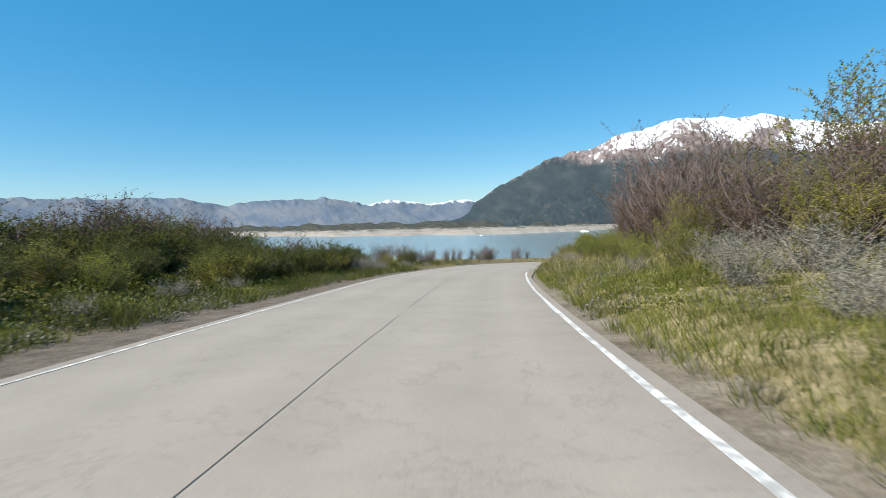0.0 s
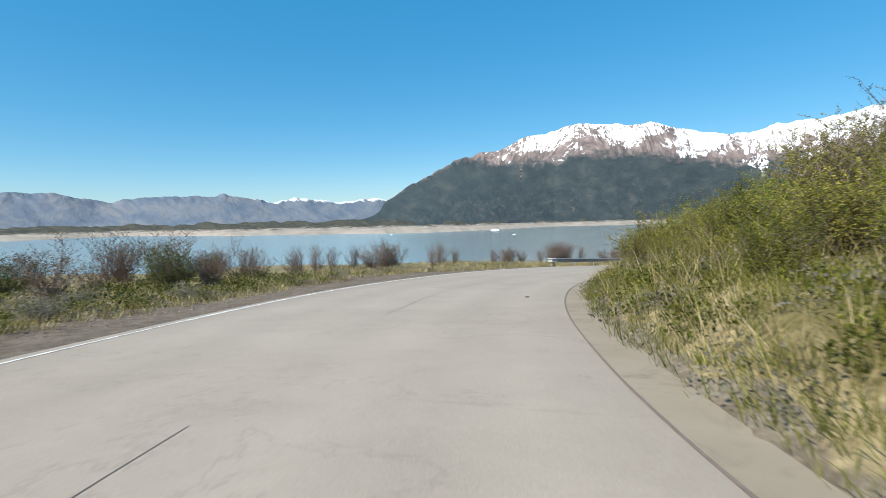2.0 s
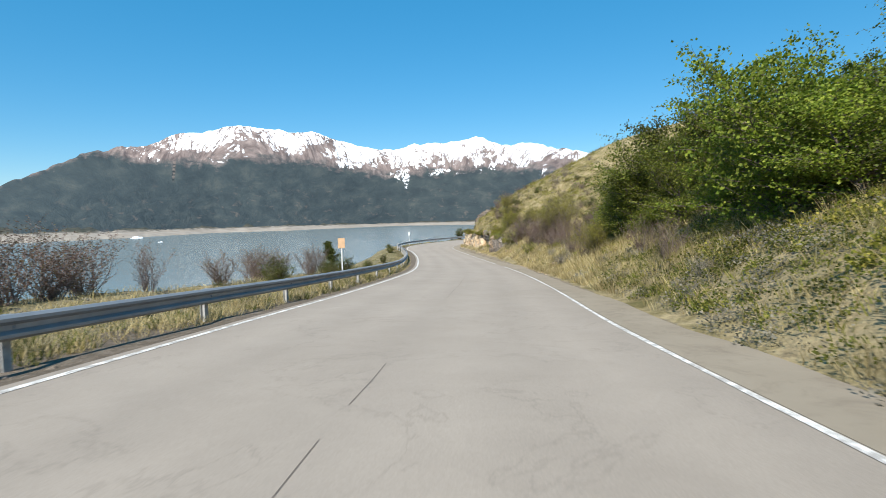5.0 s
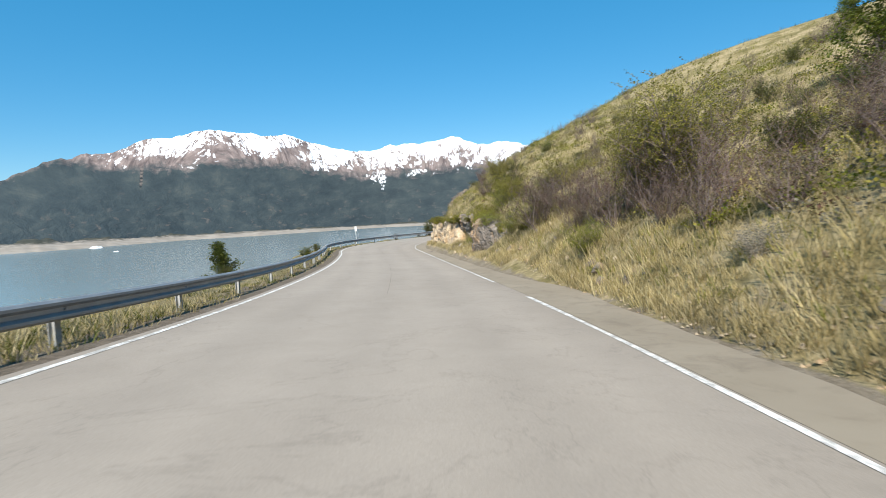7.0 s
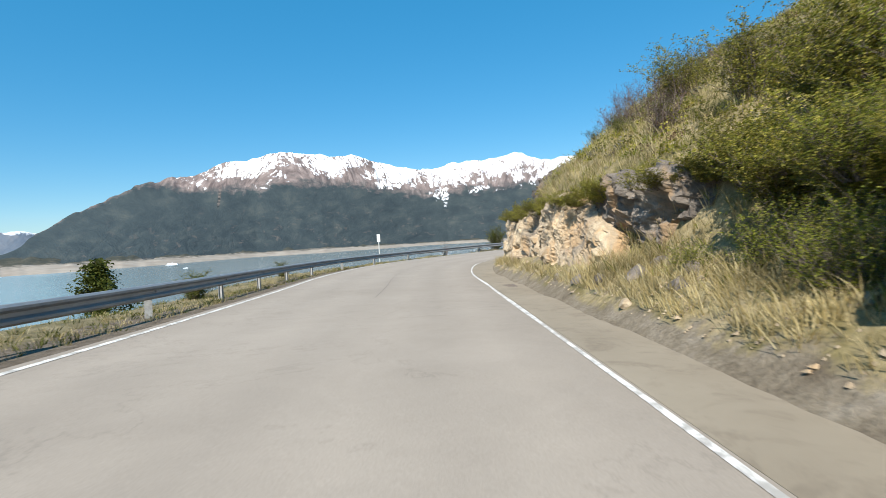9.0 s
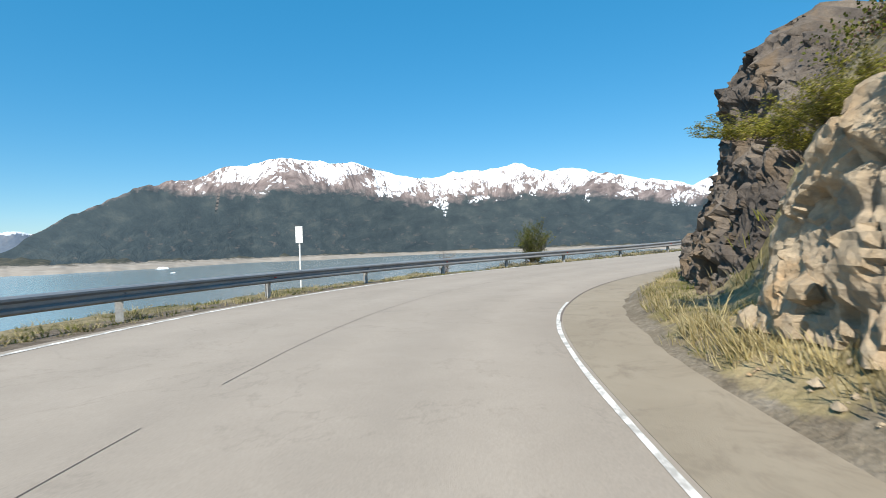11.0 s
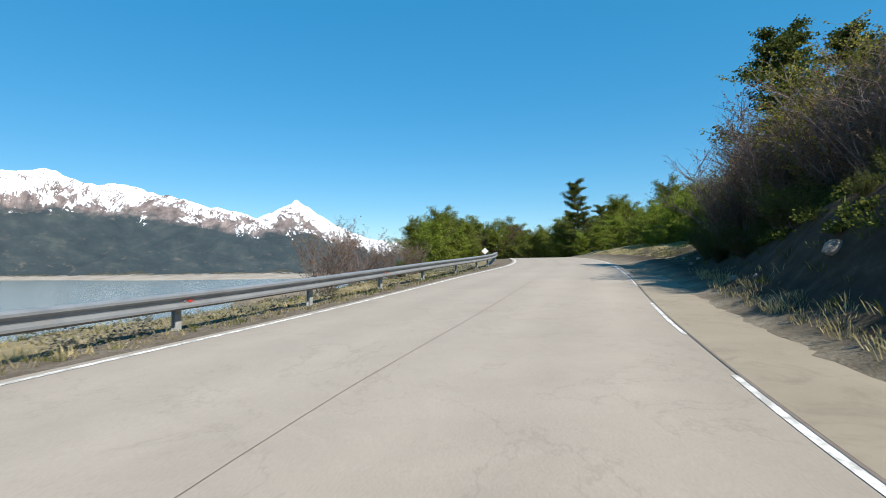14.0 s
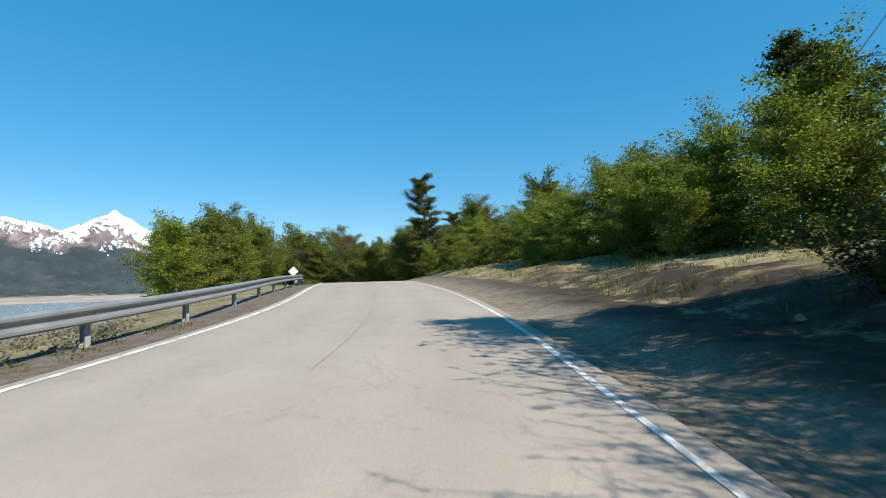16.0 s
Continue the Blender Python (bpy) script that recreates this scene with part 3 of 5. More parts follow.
tagged(side_joint, "dark open joint between road and shoulder slab", "road joint", kind="structure")
apron = make_strip("concrete_shoulder", lambda i: LINE[i, 3] + 0.04, lambda i: LINE[i, 3] + float(np.interp(RUN[i], [24, 36, 42, 56, 66, 72, 104, 112, 137, 145, 157, 170, 178, 188, 194], [0.225, 0.6, 0.8, 0.8, 0.55, 1.0, 0.9, 1.6, 1.45, 1.3, 1.2, 1.18, 1.36, 1.22, 1.15])) + (0.16 * gap_noise(RUN[i] * 1.4, 12) if 64 < RUN[i] < 155 else 0.0), 0.005, SHOULDER_MAT, 24, 194, 0.14)
tagged(apron, "dusty tan concrete shoulder slab beside the road", "road shoulder", kind="structure")
kerb = make_strip("kerb", lambda i: LINE[i, 3] + float(np.interp(RUN[i], [157, 170, 178, 190], [1.2, 1.18, 1.36, 1.2])), lambda i: LINE[i, 3] + float(np.interp(RUN[i], [157, 170, 178, 190], [1.31, 1.29, 1.47, 1.31])), 0.035, KERB_MAT, 157, 190, 0.25)
tagged(kerb, "low broken concrete kerb at the foot of the bank", "kerb", kind="structure")

lake = mesh_object("water", [(-4700, -4700, LAKE_Z), (4700, -4700, LAKE_Z), (4700, 4700, LAKE_Z), (-4700, 4700, LAKE_Z)], [(0, 1, 2, 3)], WATER_MAT)
tagged(lake, "calm milky grey-blue glacial lake", "lake", kind="structure")

# ---------------------------------------------------------------- far shore and mountains
HUB = (75.0, 118.0)
# turn from +y (left is positive) and height of the skyline, in degrees
SKYLINE = [
    (70, 2.6), (42, 3.2), (36, 3.3), (30.6, 3.3), (29.2, 3.48), (25.2, 2.5), (22.8, 3.05), (20.6, 3.32), (17.8, 3.15), (14.9, 3.36), (12.3, 3.0), (10.0, 2.5), (7.8, 3.07), (5.3, 2.78), (2.6, 2.55), (0.4, 2.88), (-2.1, 2.8), (-8, 1.6),
]
RIDGE = [
    (9, 0.6), (2.2, 1.15), (-0.1, 1.6), (-2.6, 2.78), (-6.1, 4.84), (-8.5, 6.14), (-11.0, 7.16), (-13.3, 7.75), (-15.1, 7.88), (-16.8, 8.65), (-18.5, 9.37), (-20.8, 9.5), (-22.6, 10.28), (-24.1, 10.58), (-28.0, 10.13), (-29.2, 9.8), (-31.6, 10.12),
    (-34.1, 9.2), (-36.6, 8.55), (-40.6, 8.0), (-42.8, 8.78), (-47.4, 8.8), (-50.0, 9.3), (-53.9, 8.2), (-55.2, 8.5), (-60.9, 7.4), (-66.0, 6.2), (-67.9, 5.7), (-69.8, 6.4), (-71.5, 7.3), (-72.0, 7.8), (-72.3, 7.75), (-72.8, 7.2), (-74.1, 6.4), (-75.9, 5.14), (-78.9, 3.92), (-81.7, 3.21), (-95, 2.8), (-125, 2.5),
]
SHORE = [(70, 1500), (36, 1300), (27, 1600), (18, 1100), (6, 980), (2, 870), (-6, 940), (-14, 1080), (-21, 1450), (-28, 1500), (-34, 1800), (-42, 2300), (-50, 1900), (-57, 1400), (-65, 1250), (-125, 1250)]


def around(table, turn):
    rows = np.array(table[::-1], float)
    return np.interp(turn, rows[:, 0], rows[:, 1])


def make_range(name, table, turn0, turn1, step, near, far, material, label, jag, snow, gullies):
    turns = np.arange(turn0, turn1, -step)
    steps = np.linspace(0, 1, 72)
    A, U = np.meshgrid(turns, steps, indexing="ij")
    shore = around(SHORE, A)
    start = shore + near
    R = start + (far - start) * U
    # ridges and gullies run down the slope and lean over as they go
    w = A + 7.0 * (1 - U) * wave(A, 0 * A, 9.0, 2, 11) + 0.5 * wave(A, U * 8, 2.0, 2, 14)
    rib = 1 - np.abs(wave(w * 10, U * 5, 30, 3, 12))
    fine = 1 - np.abs(wave(w * 10, U * 14, 11, 2, 13))
    crest = soft_step(0.72, 1.0, U)
    smooth = sum(around(table, A + k) for k in (-1.5, -0.75, 0, 0.75, 1.5)) / 5
    base = smooth + (around(table, A) - smooth) * crest
    height = np.tan(np.radians(base + jag * crest * wave(A * 10, 0 * A, 9, 5, 15) * soft_step(0.3, 3, base))) * far
    swell = 4 * U * (1 - U)
    high = soft_step(0.6, 0.92, U)
    gully = 0.65 * rib + 0.35 * fine
    Z = -10 + (height + 10) * (U ** 1.15 + swell * (gullies * (gully - 0.62) * high - 0.03))
    back = U >= 0.999
    Z = np.where(back, Z, np.minimum(Z, (height + 3) * R / far))
    a = np.radians(A)
    X, Y = HUB[0] - R * np.sin(a), HUB[1] + R * np.cos(a)
    n, m = A.shape
    idx = np.arange(n * m).reshape(n, m)
    faces = np.stack([idx[:-1, :-1], idx[:-1, 1:], idx[1:, 1:], idx[1:, :-1]], -1).reshape(-1, 4)
    data = bpy.data.meshes.new(name)
    data.from_pydata(np.stack([X, Y, Z], -1).reshape(-1, 3).tolist(), [], faces.tolist())
    data.materials.append(material)
    data.polygons.foreach_set("use_smooth", [True] * len(data.polygons))
    for key, values in (("rel", Z * far / (np.maximum(height, 40) * R)), ("snowy", snow(A))):
        layer = data.attributes.new(key, "FLOAT", "POINT")
        layer.data.foreach_set("value", np.ravel(values + 0 * A).astype(np.float32))
    lift = np.degrees(np.arctan2(Z, R))
    for key, grid in (("flow", (w, U * 4.0, 0 * A)), ("sheet", (A, lift * 1.6, 0 * A))):
        layer = data.attributes.new(key, "FLOAT_VECTOR", "POINT")
        layer.data.foreach_set("vector", np.stack(grid, -1).ravel().astype(np.float32))
    couloir = np.exp(-((A + 17.4 + 1.7 * (U - 0.4) + 0.10 * wave(U * 9, 0 * U, 1.0, 3, 31)) / 0.15) ** 2) * soft_step(0.36, 0.46, U) * (1 - soft_step(0.82, 0.90, U))
    layer = data.attributes.new("couloir", "FLOAT", "POINT")
    layer.data.foreach_set("value", couloir.ravel().astype(np.float32))
    return tagged(new(name, data), label, "mountain range", kind="structure")


make_range("far_range", SKYLINE, 72, -8, 0.12, 900, 4600, FAR_MAT, "low distant range painted haze-blue, with snow on its tops", 0.27,
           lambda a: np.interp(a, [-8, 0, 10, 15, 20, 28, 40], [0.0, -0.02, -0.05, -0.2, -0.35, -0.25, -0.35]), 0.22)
make_range("mountain_range", RIDGE, 9, -125, 0.09, 250, 4500, MOUNTAIN_MAT, "dark mountain range, its forest colour tinted with haze, with snow-covered rocky summits", 0.27,
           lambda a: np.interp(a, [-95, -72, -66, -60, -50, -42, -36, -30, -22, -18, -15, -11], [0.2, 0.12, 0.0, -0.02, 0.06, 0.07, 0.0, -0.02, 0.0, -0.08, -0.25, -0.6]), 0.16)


def make_shore():
    turns = np.arange(72, -125, -0.15)
    steps = np.array([-0.12, -0.03, 0, 0.03, 0.06, 0.1, 0.15, 0.22, 0.32, 0.45, 0.6, 0.8, 1.0])
    A, U = np.meshgrid(turns, steps, indexing="ij")
    shore = around(SHORE, A) * (1 + 0.055 * wave(A * 10, 0 * A, 26, 4, 21))
    R = shore + 900 * U
    Z = np.interp(U, [-0.12, -0.02, 0.0, 0.05, 0.12, 0.3, 1.0], [-26, -17.5, -15.7, -12.5, -9.5, -5, 14])
    Z = Z + soft_step(0.0, 0.12, U) * (5.5 * wave(A * 10, R * 0.3, 11, 4, 22) + 11 * soft_step(0.1, 0.5, U) * wave(A * 10, R * 0.1, 22, 4, 23))
    a = np.radians(A)
    X, Y = HUB[0] - R * np.sin(a), HUB[1] + R * np.cos(a)
    n, m = A.shape
    idx = np.arange(n * m).reshape(n, m)
    faces = np.stack([idx[:-1, :-1], idx[:-1, 1:], idx[1:, 1:], idx[1:, :-1]], -1).reshape(-1, 4)
    ob = mesh_object("far_shore", np.stack([X, Y, Z], -1).reshape(-1, 3).tolist(), faces.tolist(), SHORE_MAT, None, True)
    return tagged(ob, "pale sandy far shore with dark scrub behind", "lake shore", kind="structure")


make_shore()


# ---------------------------------------------------------------- plants


def rand_way(rng, up=0.0):
    a, z = rng.uniform(0, 2 * math.pi), rng.uniform(-0.5, 1.0) * 0.6 + up
    return Vector((math.cos(a), math.sin(a), z)).normalized()


def bend_path(start, way, length, rng, steps=5, lift=0.15, wander=0.28):
    points, p, d = [start.copy()], start.copy(), way.normalized()
    for _ in range(steps):
        d = (d + Vector((rng.uniform(-1, 1), rng.uniform(-1, 1), rng.uniform(-0.6, 0.6) + lift)) * wander).normalized()
        p = p + d * (length / steps)
        points.append(p.copy())
    return points


def shrub(name, label, height, spread, stems, leaves, leaf_size, leaf_mat, bark_mat, seed, droop=0.15, tips=0.35, bare_tops=False, category="shrub", group="roadside shrubs", flowers=0):
    """Many stems from one root, forking twice, with small leaves near the twig ends. Built 1 m tall units are not used: sizes are true."""
    rng = random.Random(seed)
    ob = base_at(name, 0, 0, 0, label, category, group)
    wood, foliage = Geo(), Geo()
    twigs = []
    for k in range(stems):
        a = rng.uniform(0, 2 * math.pi)
        lean = rng.uniform(0.05, 1.0) ** 0.7 * spread / height
        way = Vector((math.cos(a) * lean, math.sin(a) * lean, 1.0))
        root = Vector((math.cos(a), math.sin(a), 0)) * rng.uniform(0, 0.18) * spread
        root.z = -0.15
        length = height * rng.uniform(0.6, 1.05) * (1.15 if lean < 0.5 else 1.0)
        stem = bend_path(root, way, length, rng, 6, 0.12, 0.20)
        r0 = 0.012 * height * rng.uniform(0.6, 1.1)
        wood.tube(stem, [r0 * (1 - 0.82 * i / 6) for i in range(7)], 4)
        for j in range(1, 7):
            for _ in range(2 if j < 6 else 3):
                side = (stem[j] - stem[j - 1]).normalized() * 0.7 + rand_way(rng, droop) * 0.9
                twig = bend_path(stem[j], side, height * rng.uniform(0.16, 0.34), rng, 2, 0.15, 0.3)
                wood.tube(twig, [r0 * 0.34, r0 * 0.22, r0 * 0.08], 3)
                twigs.append(twig)
                for q in (1, 2):
                    fine = bend_path(twig[q], (twig[q] - twig[q - 1]).normalized() * 0.6 + rand_way(rng, 0.2), height * rng.uniform(0.09, 0.17), rng, 1, 0.1, 0.3)
                    wood.tube(fine, [r0 * 0.16, r0 * 0.05], 3)
                    twigs.append(fine)
    each = max(1, leaves // max(1, len(twigs)))
    for twig in twigs if leaves else ():
        if bare_tops and twig[-1].z > height * 0.72 and rng.random() < 0.6:
            continue
        for _ in range(each):
            i = rng.randrange(len(twig) - 1)
            at = twig[i].lerp(twig[i + 1], rng.random()) + Vector((rng.gauss(0, 1), rng.gauss(0, 1), rng.gauss(0, 1))) * tips * leaf_size
            foliage.leaf(at, rand_way(rng, 0.25), leaf_size * rng.uniform(0.6, 1.25), rng, 0.36)
    if flowers:
        red = Geo()
        tops = sorted(twigs, key=lambda t: -t[-1].z)[:len(twigs) // 3]
        for _ in range(flowers):
            at = rng.choice(tops)[-1]
            for _ in range(5):
                red.leaf(at, rand_way(rng, 0.2), 0.05, rng, 0.4)
        tagged(red.build("flowers", RED_FLOWER, ob, False, "scattered red flower heads"), kind="stuff")
    wood.build("stem_tangle", bark_mat, ob, False, "thin tangled branches and twigs")
    if leaves:
        tagged(foliage.build("leaves", leaf_mat, ob, False, "small spring leaves"), kind="stuff")
    return ob


def tree(name, label, height, spread, leaves, leaf_size, leaf_mat, seed, low=0.12, cone=0.62, flat=0.62, category="tree", group="southern beech trees", gaps=0.0, trunks=1):
    """A southern beech: tapered trunk, limbs in uneven tiers, flat sprays of small leaves with gaps between."""
    rng = random.Random(seed)
    ob = base_at(name, 0, 0, 0, label, category, group)
    wood, foliage = Geo(), Geo()
    sprays = []
    for w in range(trunks):
        a = rng.uniform(0, 6.28)
        way = Vector((0.35 * math.cos(a) * (trunks > 1), 0.35 * math.sin(a) * (trunks > 1), 1))
        h = height * (1 if w == 0 else rng.uniform(0.65, 0.9))
        trunk = bend_path(Vector((0.1 * w, 0, -0.25)), way, h + 0.25, rng, 9, 0.25, 0.11)
        r0 = 0.024 * height
        wood.tube(trunk, [r0 * (1 - i / 9) ** 0.9 + 0.008 for i in range(10)], 7)
        limbs = int(46 * (1.0 if w == 0 else 0.6))
        for k in range(limbs):
            u = low + (0.97 - low) * (k + rng.random()) / limbs
            at = trunk[min(8, int(u * 9))].lerp(trunk[min(9, int(u * 9) + 1)], u * 9 % 1)
            reach = spread * (1 - cone * u ** 1.3) * (0.55 + 0.45 * math.sin(min(1, (u - low) / 0.3 + 0.25) * 1.57)) * rng.uniform(0.55, 1.12)
            if rng.random() < gaps:
                continue
            a = k * 2.4 + rng.uniform(-0.5, 0.5)
            reach *= 0.95 + 0.75 * noise.noise(Vector((1.4 * math.cos(a) + seed, 1.4 * math.sin(a), 3.2 * u)))
            limb = bend_path(at, Vector((math.cos(a), math.sin(a), rng.uniform(0.0, 0.55) + 0.35 * u)), reach, rng, 5, 0.08, 0.28)
            r1 = r0 * 0.36 * (1 - 0.6 * u)
            wood.tube(limb, [r1 * (1 - 0.85 * i / 5) for i in range(6)], 4)
            for q in range(1, 6):
                for side in (-1, 1):
                    ahead = (limb[q] - limb[q - 1]).normalized()
                    out = Vector((-ahead.y, ahead.x, 0)).normalized() * side
                    bough = bend_path(limb[q], ahead * 0.75 + out * rng.uniform(0.4, 1.1) + Vector((0, 0, rng.uniform(-0.2, 0.25))), reach * rng.uniform(0.2, 0.42), rng, 3, 0.03, 0.25)
                    wood.tube(bough, [r1 * 0.3, r1 * 0.22, r1 * 0.14, r1 * 0.06], 3)
                    sprays.append(bough)
            sprays.append(limb[1:])
            sprays.append(limb[-3:])
        sprays.append(trunk[-3:])
    each = max(4, leaves // len(sprays))
    for spray in sprays:
        n = int(each * rng.uniform(0.35, 1.5))
        for _ in range(n):
            i = rng.randrange(len(spray) - 1)
            at = spray[i].lerp(spray[i + 1], rng.random())
            at = at + Vector((rng.gauss(0, 0.16), rng.gauss(0, 0.16), rng.gauss(0, 0.16 * (1.15 - flat)))) * spread * 0.42
            way = Vector((rng.uniform(-1, 1), rng.uniform(-1, 1), rng.uniform(-0.5, 0.35)))
            foliage.leaf(at, way, leaf_size * rng.uniform(0.65, 1.3), rng, 0.42)
    wood.build("trunk", BARK, ob, True, "grey-brown trunk with spreading limbs")
    tagged(foliage.build("crown", leaf_mat, ob, False, "layered small-leaved crown"), kind="stuff")
    return ob


def place(proto, spots, rng, sink=0.05):
    """Sets the prototype on the first spot (x, y, scale) and copies on the others, each turned its own way."""
    base_size = proto.scale[0]
    for k, (x, y, size) in enumerate(spots):
        m = pose(x, y, ground_z(x, y) - sink, rng.uniform(-6, 6), rng.uniform(-6, 6), rng.uniform(0, 360)) @ Matrix.Diagonal((size * rng.uniform(0.82, 1.22), size * rng.uniform(0.82, 1.22), size * rng.uniform(0.86, 1.1), 1))
        if k == 0:
            proto.matrix_basis = m
        else:
            twin = copy_thing(proto, Matrix.Identity(4))
            twin.matrix_basis = m


PLANTS = random.Random(11)


def beside(run, off, size):
    """A spot off metres right of the road's middle."""
    p = road_point(run, off)
    return (round(p.x, 2), round(p.y, 2), size)


# tall scrub on the hill side where the drive begins
place(shrub("tall_shrub", "tall russet-twigged shrub with sparse new leaves", 5.0, 2.9, 36, 24000, 0.075, RUSSET_LEAF, TWIG_BARK, 3, bare_tops=True, flowers=26),
      [beside(*v) for v in ((31.8, 9.4, 0.64), (28.0, 9.4, 0.74), (24.0, 9.6, 0.76), (34.0, 11.0, 0.72), (20.5, 9.8, 0.70), (17.0, 10.6, 0.60), (13.5, 11.4, 0.60), (27.0, 13.0, 0.72), (46.2, 10.6, 0.40), (43.0, 11.6, 0.44),
                            (192.7, 7.6, 0.66), (188.4, 8.0, 0.55), (195.6, 7.2, 0.62), (190.6, 7.2, 0.58), (193.8, 6.6, 0.5), (186.4, 7.6, 0.5))], PLANTS)
place(shrub("tall_shrub", "tall leafy olive shrub beside the road", 4.6, 2.8, 32, 24000, 0.085, OLIVE_LEAF, TWIG_BARK, 5),
      [beside(*v) for v in ((30.0, 12.6, 0.72), (22.0, 12.4, 0.74), (16.0, 13.0, 0.78), (12.0, 9.6, 0.42), (17.5, 8.6, 0.36), (10.0, 13.0, 0.7), (44.8, 10.0, 0.44), (41.0, 9.8, 0.40), (48.0, 11.6, 0.46), (38.0, 10.4, 0.40),
                            (112.3, 7.5, 0.44), (113.3, 8.2, 0.46), (111.2, 8.0, 0.5), (194.6, 9.2, 0.79), (189.2, 8.3, 0.7), (192.4, 9.3, 0.79), (191.4, 10.4, 0.8))], PLANTS)
LEDGE_SHRUB = shrub("low_shrub", "rounded yellow-green shrub in the verge", 1.7, 1.5, 30, 9000, 0.05, BRIGHT_LEAF, BARK, 7)
place(LEDGE_SHRUB,
      [beside(*v) for v in ((13, 6.6, 0.55), (17, 6.6, 0.6), (20, 6.9, 0.65), (23, 6.4, 0.6), (26, 6.7, 0.65), (29, 6.6, 0.62), (32, 6.7, 0.65), (35, 6.6, 0.6), (38, 6.8, 0.6), (41, 6.9, 0.62), (44, 6.8, 0.6), (47, 7.2, 0.55), (46.2, 8.4, 0.66), (48.0, 8.8, 0.7), (49.4, 8.0, 0.6), (45.0, 9.2, 0.7), (12, -8.0, 0.55), (18, -8.6, 0.6), (24, -9.0, 0.7), (29, -9.4, 0.75), (33, -10.4, 0.7),
                            (62, 7.8, 0.5), (66, 8.4, 0.55), (71, 7.4, 0.5), (75, 8.6, 0.6), (79, 7.6, 0.5), (121.1, 7.0, 0.61), (128.6, 7.2, 0.61), (112.8, 5.8, 0.48))], PLANTS)
place(shrub("low_shrub", "dense olive scrub bush with dark hollows", 2.1, 1.9, 30, 12000, 0.06, OLIVE_LEAF, BARK, 9),
      [beside(8 + 1.9 * v, -7.6 - 1.7 * (v * 3 % 5), 0.46 + 0.1 * (v * 7 % 4) / 3 + (0.12 if v > 8 else 0)) for v in range(16)] + [beside(*v) for v in ((97.9, 6.7, 0.61), (122.3, 8.6, 0.61), (134.5, 8.9, 0.7), (139.7, 10.0, 0.7))], PLANTS)
place(shrub("dark_shrub", "dense dark thicket bush beside the gravel verge", 2.4, 2.0, 34, 24000, 0.065, DARK_OLIVE_LEAF, BARK, 29),
      [beside(18.5 + 1.7 * (v % 6), -12.8 - 3.0 * (v // 6) + 0.8 * math.sin(v * 2.4), 0.84 + 0.10 * (v // 6) + 0.12 * math.sin(v * 1.7)) for v in range(18)] + [beside(19.0 + 1.5 * v, -7.6 - 1.1 * (v % 2), 0.56 + 0.06 * math.sin(v * 2.2)) for v in range(7)] + [beside(9 + 1.5 * v, -8.6 - 1.9 * (v * 2 % 3), 0.46 + 0.012 * v) for v in range(18)] + [beside(34 + 1.8 * v, -12.5 - 2.0 * (v * 2 % 3), 0.62) for v in range(5)], PLANTS)
place(shrub("twiggy_shrub", "sprawling brown twiggy shrub crowning the thicket", 2.3, 1.7, 26, 7500, 0.055, RUSSET_LEAF, TWIG_BARK, 13),
      [beside(19.5 + 1.1 * v, -14.6 - 1.9 * (v % 3), 1.22 + 0.1 * math.sin(v * 2.1)) for v in range(8)] + [beside(*v) for v in ((36.5, -16.0, 1.15), (46.7, -15.2, 0.74), (47.6, -12.9, 0.76), (46.2, -9.6, 0.46), (50.0, -13.5, 0.6), (58.2, -11.6, 0.6), (59.6, -12.2, 0.76), (61.0, -12.8, 0.66), (76.0, -12.8, 0.58), (77.6, -13.4, 0.6), (79.2, -13.2, 0.5), (85.4, -12.6, 0.86), (87.4, -13.2, 0.92), (89.4, -13.6, 0.84), (83.6, -12.4, 0.6), (97.4, -10.6, 0.62), (100.3, -10.8, 0.6), (103.6, -9.6, 0.6), (94.6, -11.2, 0.55), (189.2, -6.4, 0.75), (193.1, -6.6, 0.66), (198.1, -6.8, 0.61))], PLANTS)
place(shrub("twiggy_shrub", "thin open lakeside shrub with bare upright twigs", 2.5, 1.5, 15, 3000, 0.06, RUSSET_LEAF, TWIG_BARK, 15, droop=0.3),
      [beside(*v) for v in ((51.4, -10.6, 0.46), (52.6, -11.4, 0.5), (54.2, -11.8, 0.56), (56.4, -11.6, 0.55), (56.0, -12.9, 0.5), (63.6, -11.2, 0.52), (65.4, -12.2, 0.6), (66.8, -11.8, 0.44), (73.6, -12.4, 0.45), (81.4, -12.2, 0.5), (91.6, -12.6, 0.7), (98.8, -11.6, 0.6), (105.4, -9.4, 0.5), (191.6, -6.5, 0.75), (195.0, -6.6, 0.6), (167.9, -7.5, 0.5))], PLANTS)
_spots = [beside(38.0 + 1.2 * k, -10.6 - 1.7 * (k * 2 % 3), 0.60 + 0.14 * math.sin(k * 2.2)) for k in range(12)]
place(shrub("low_shrub", "dark olive lakeside bush with russet tips", 2.2, 2.0, 28, 10000, 0.058, DARK_OLIVE_LEAF, BARK, 49), _spots[0::2], PLANTS)
place(shrub("twiggy_shrub", "russet lakeside bush with thin twigs", 2.2, 1.8, 24, 7000, 0.052, RUSSET_LEAF, TWIG_BARK, 51), _spots[1::2], PLANTS)
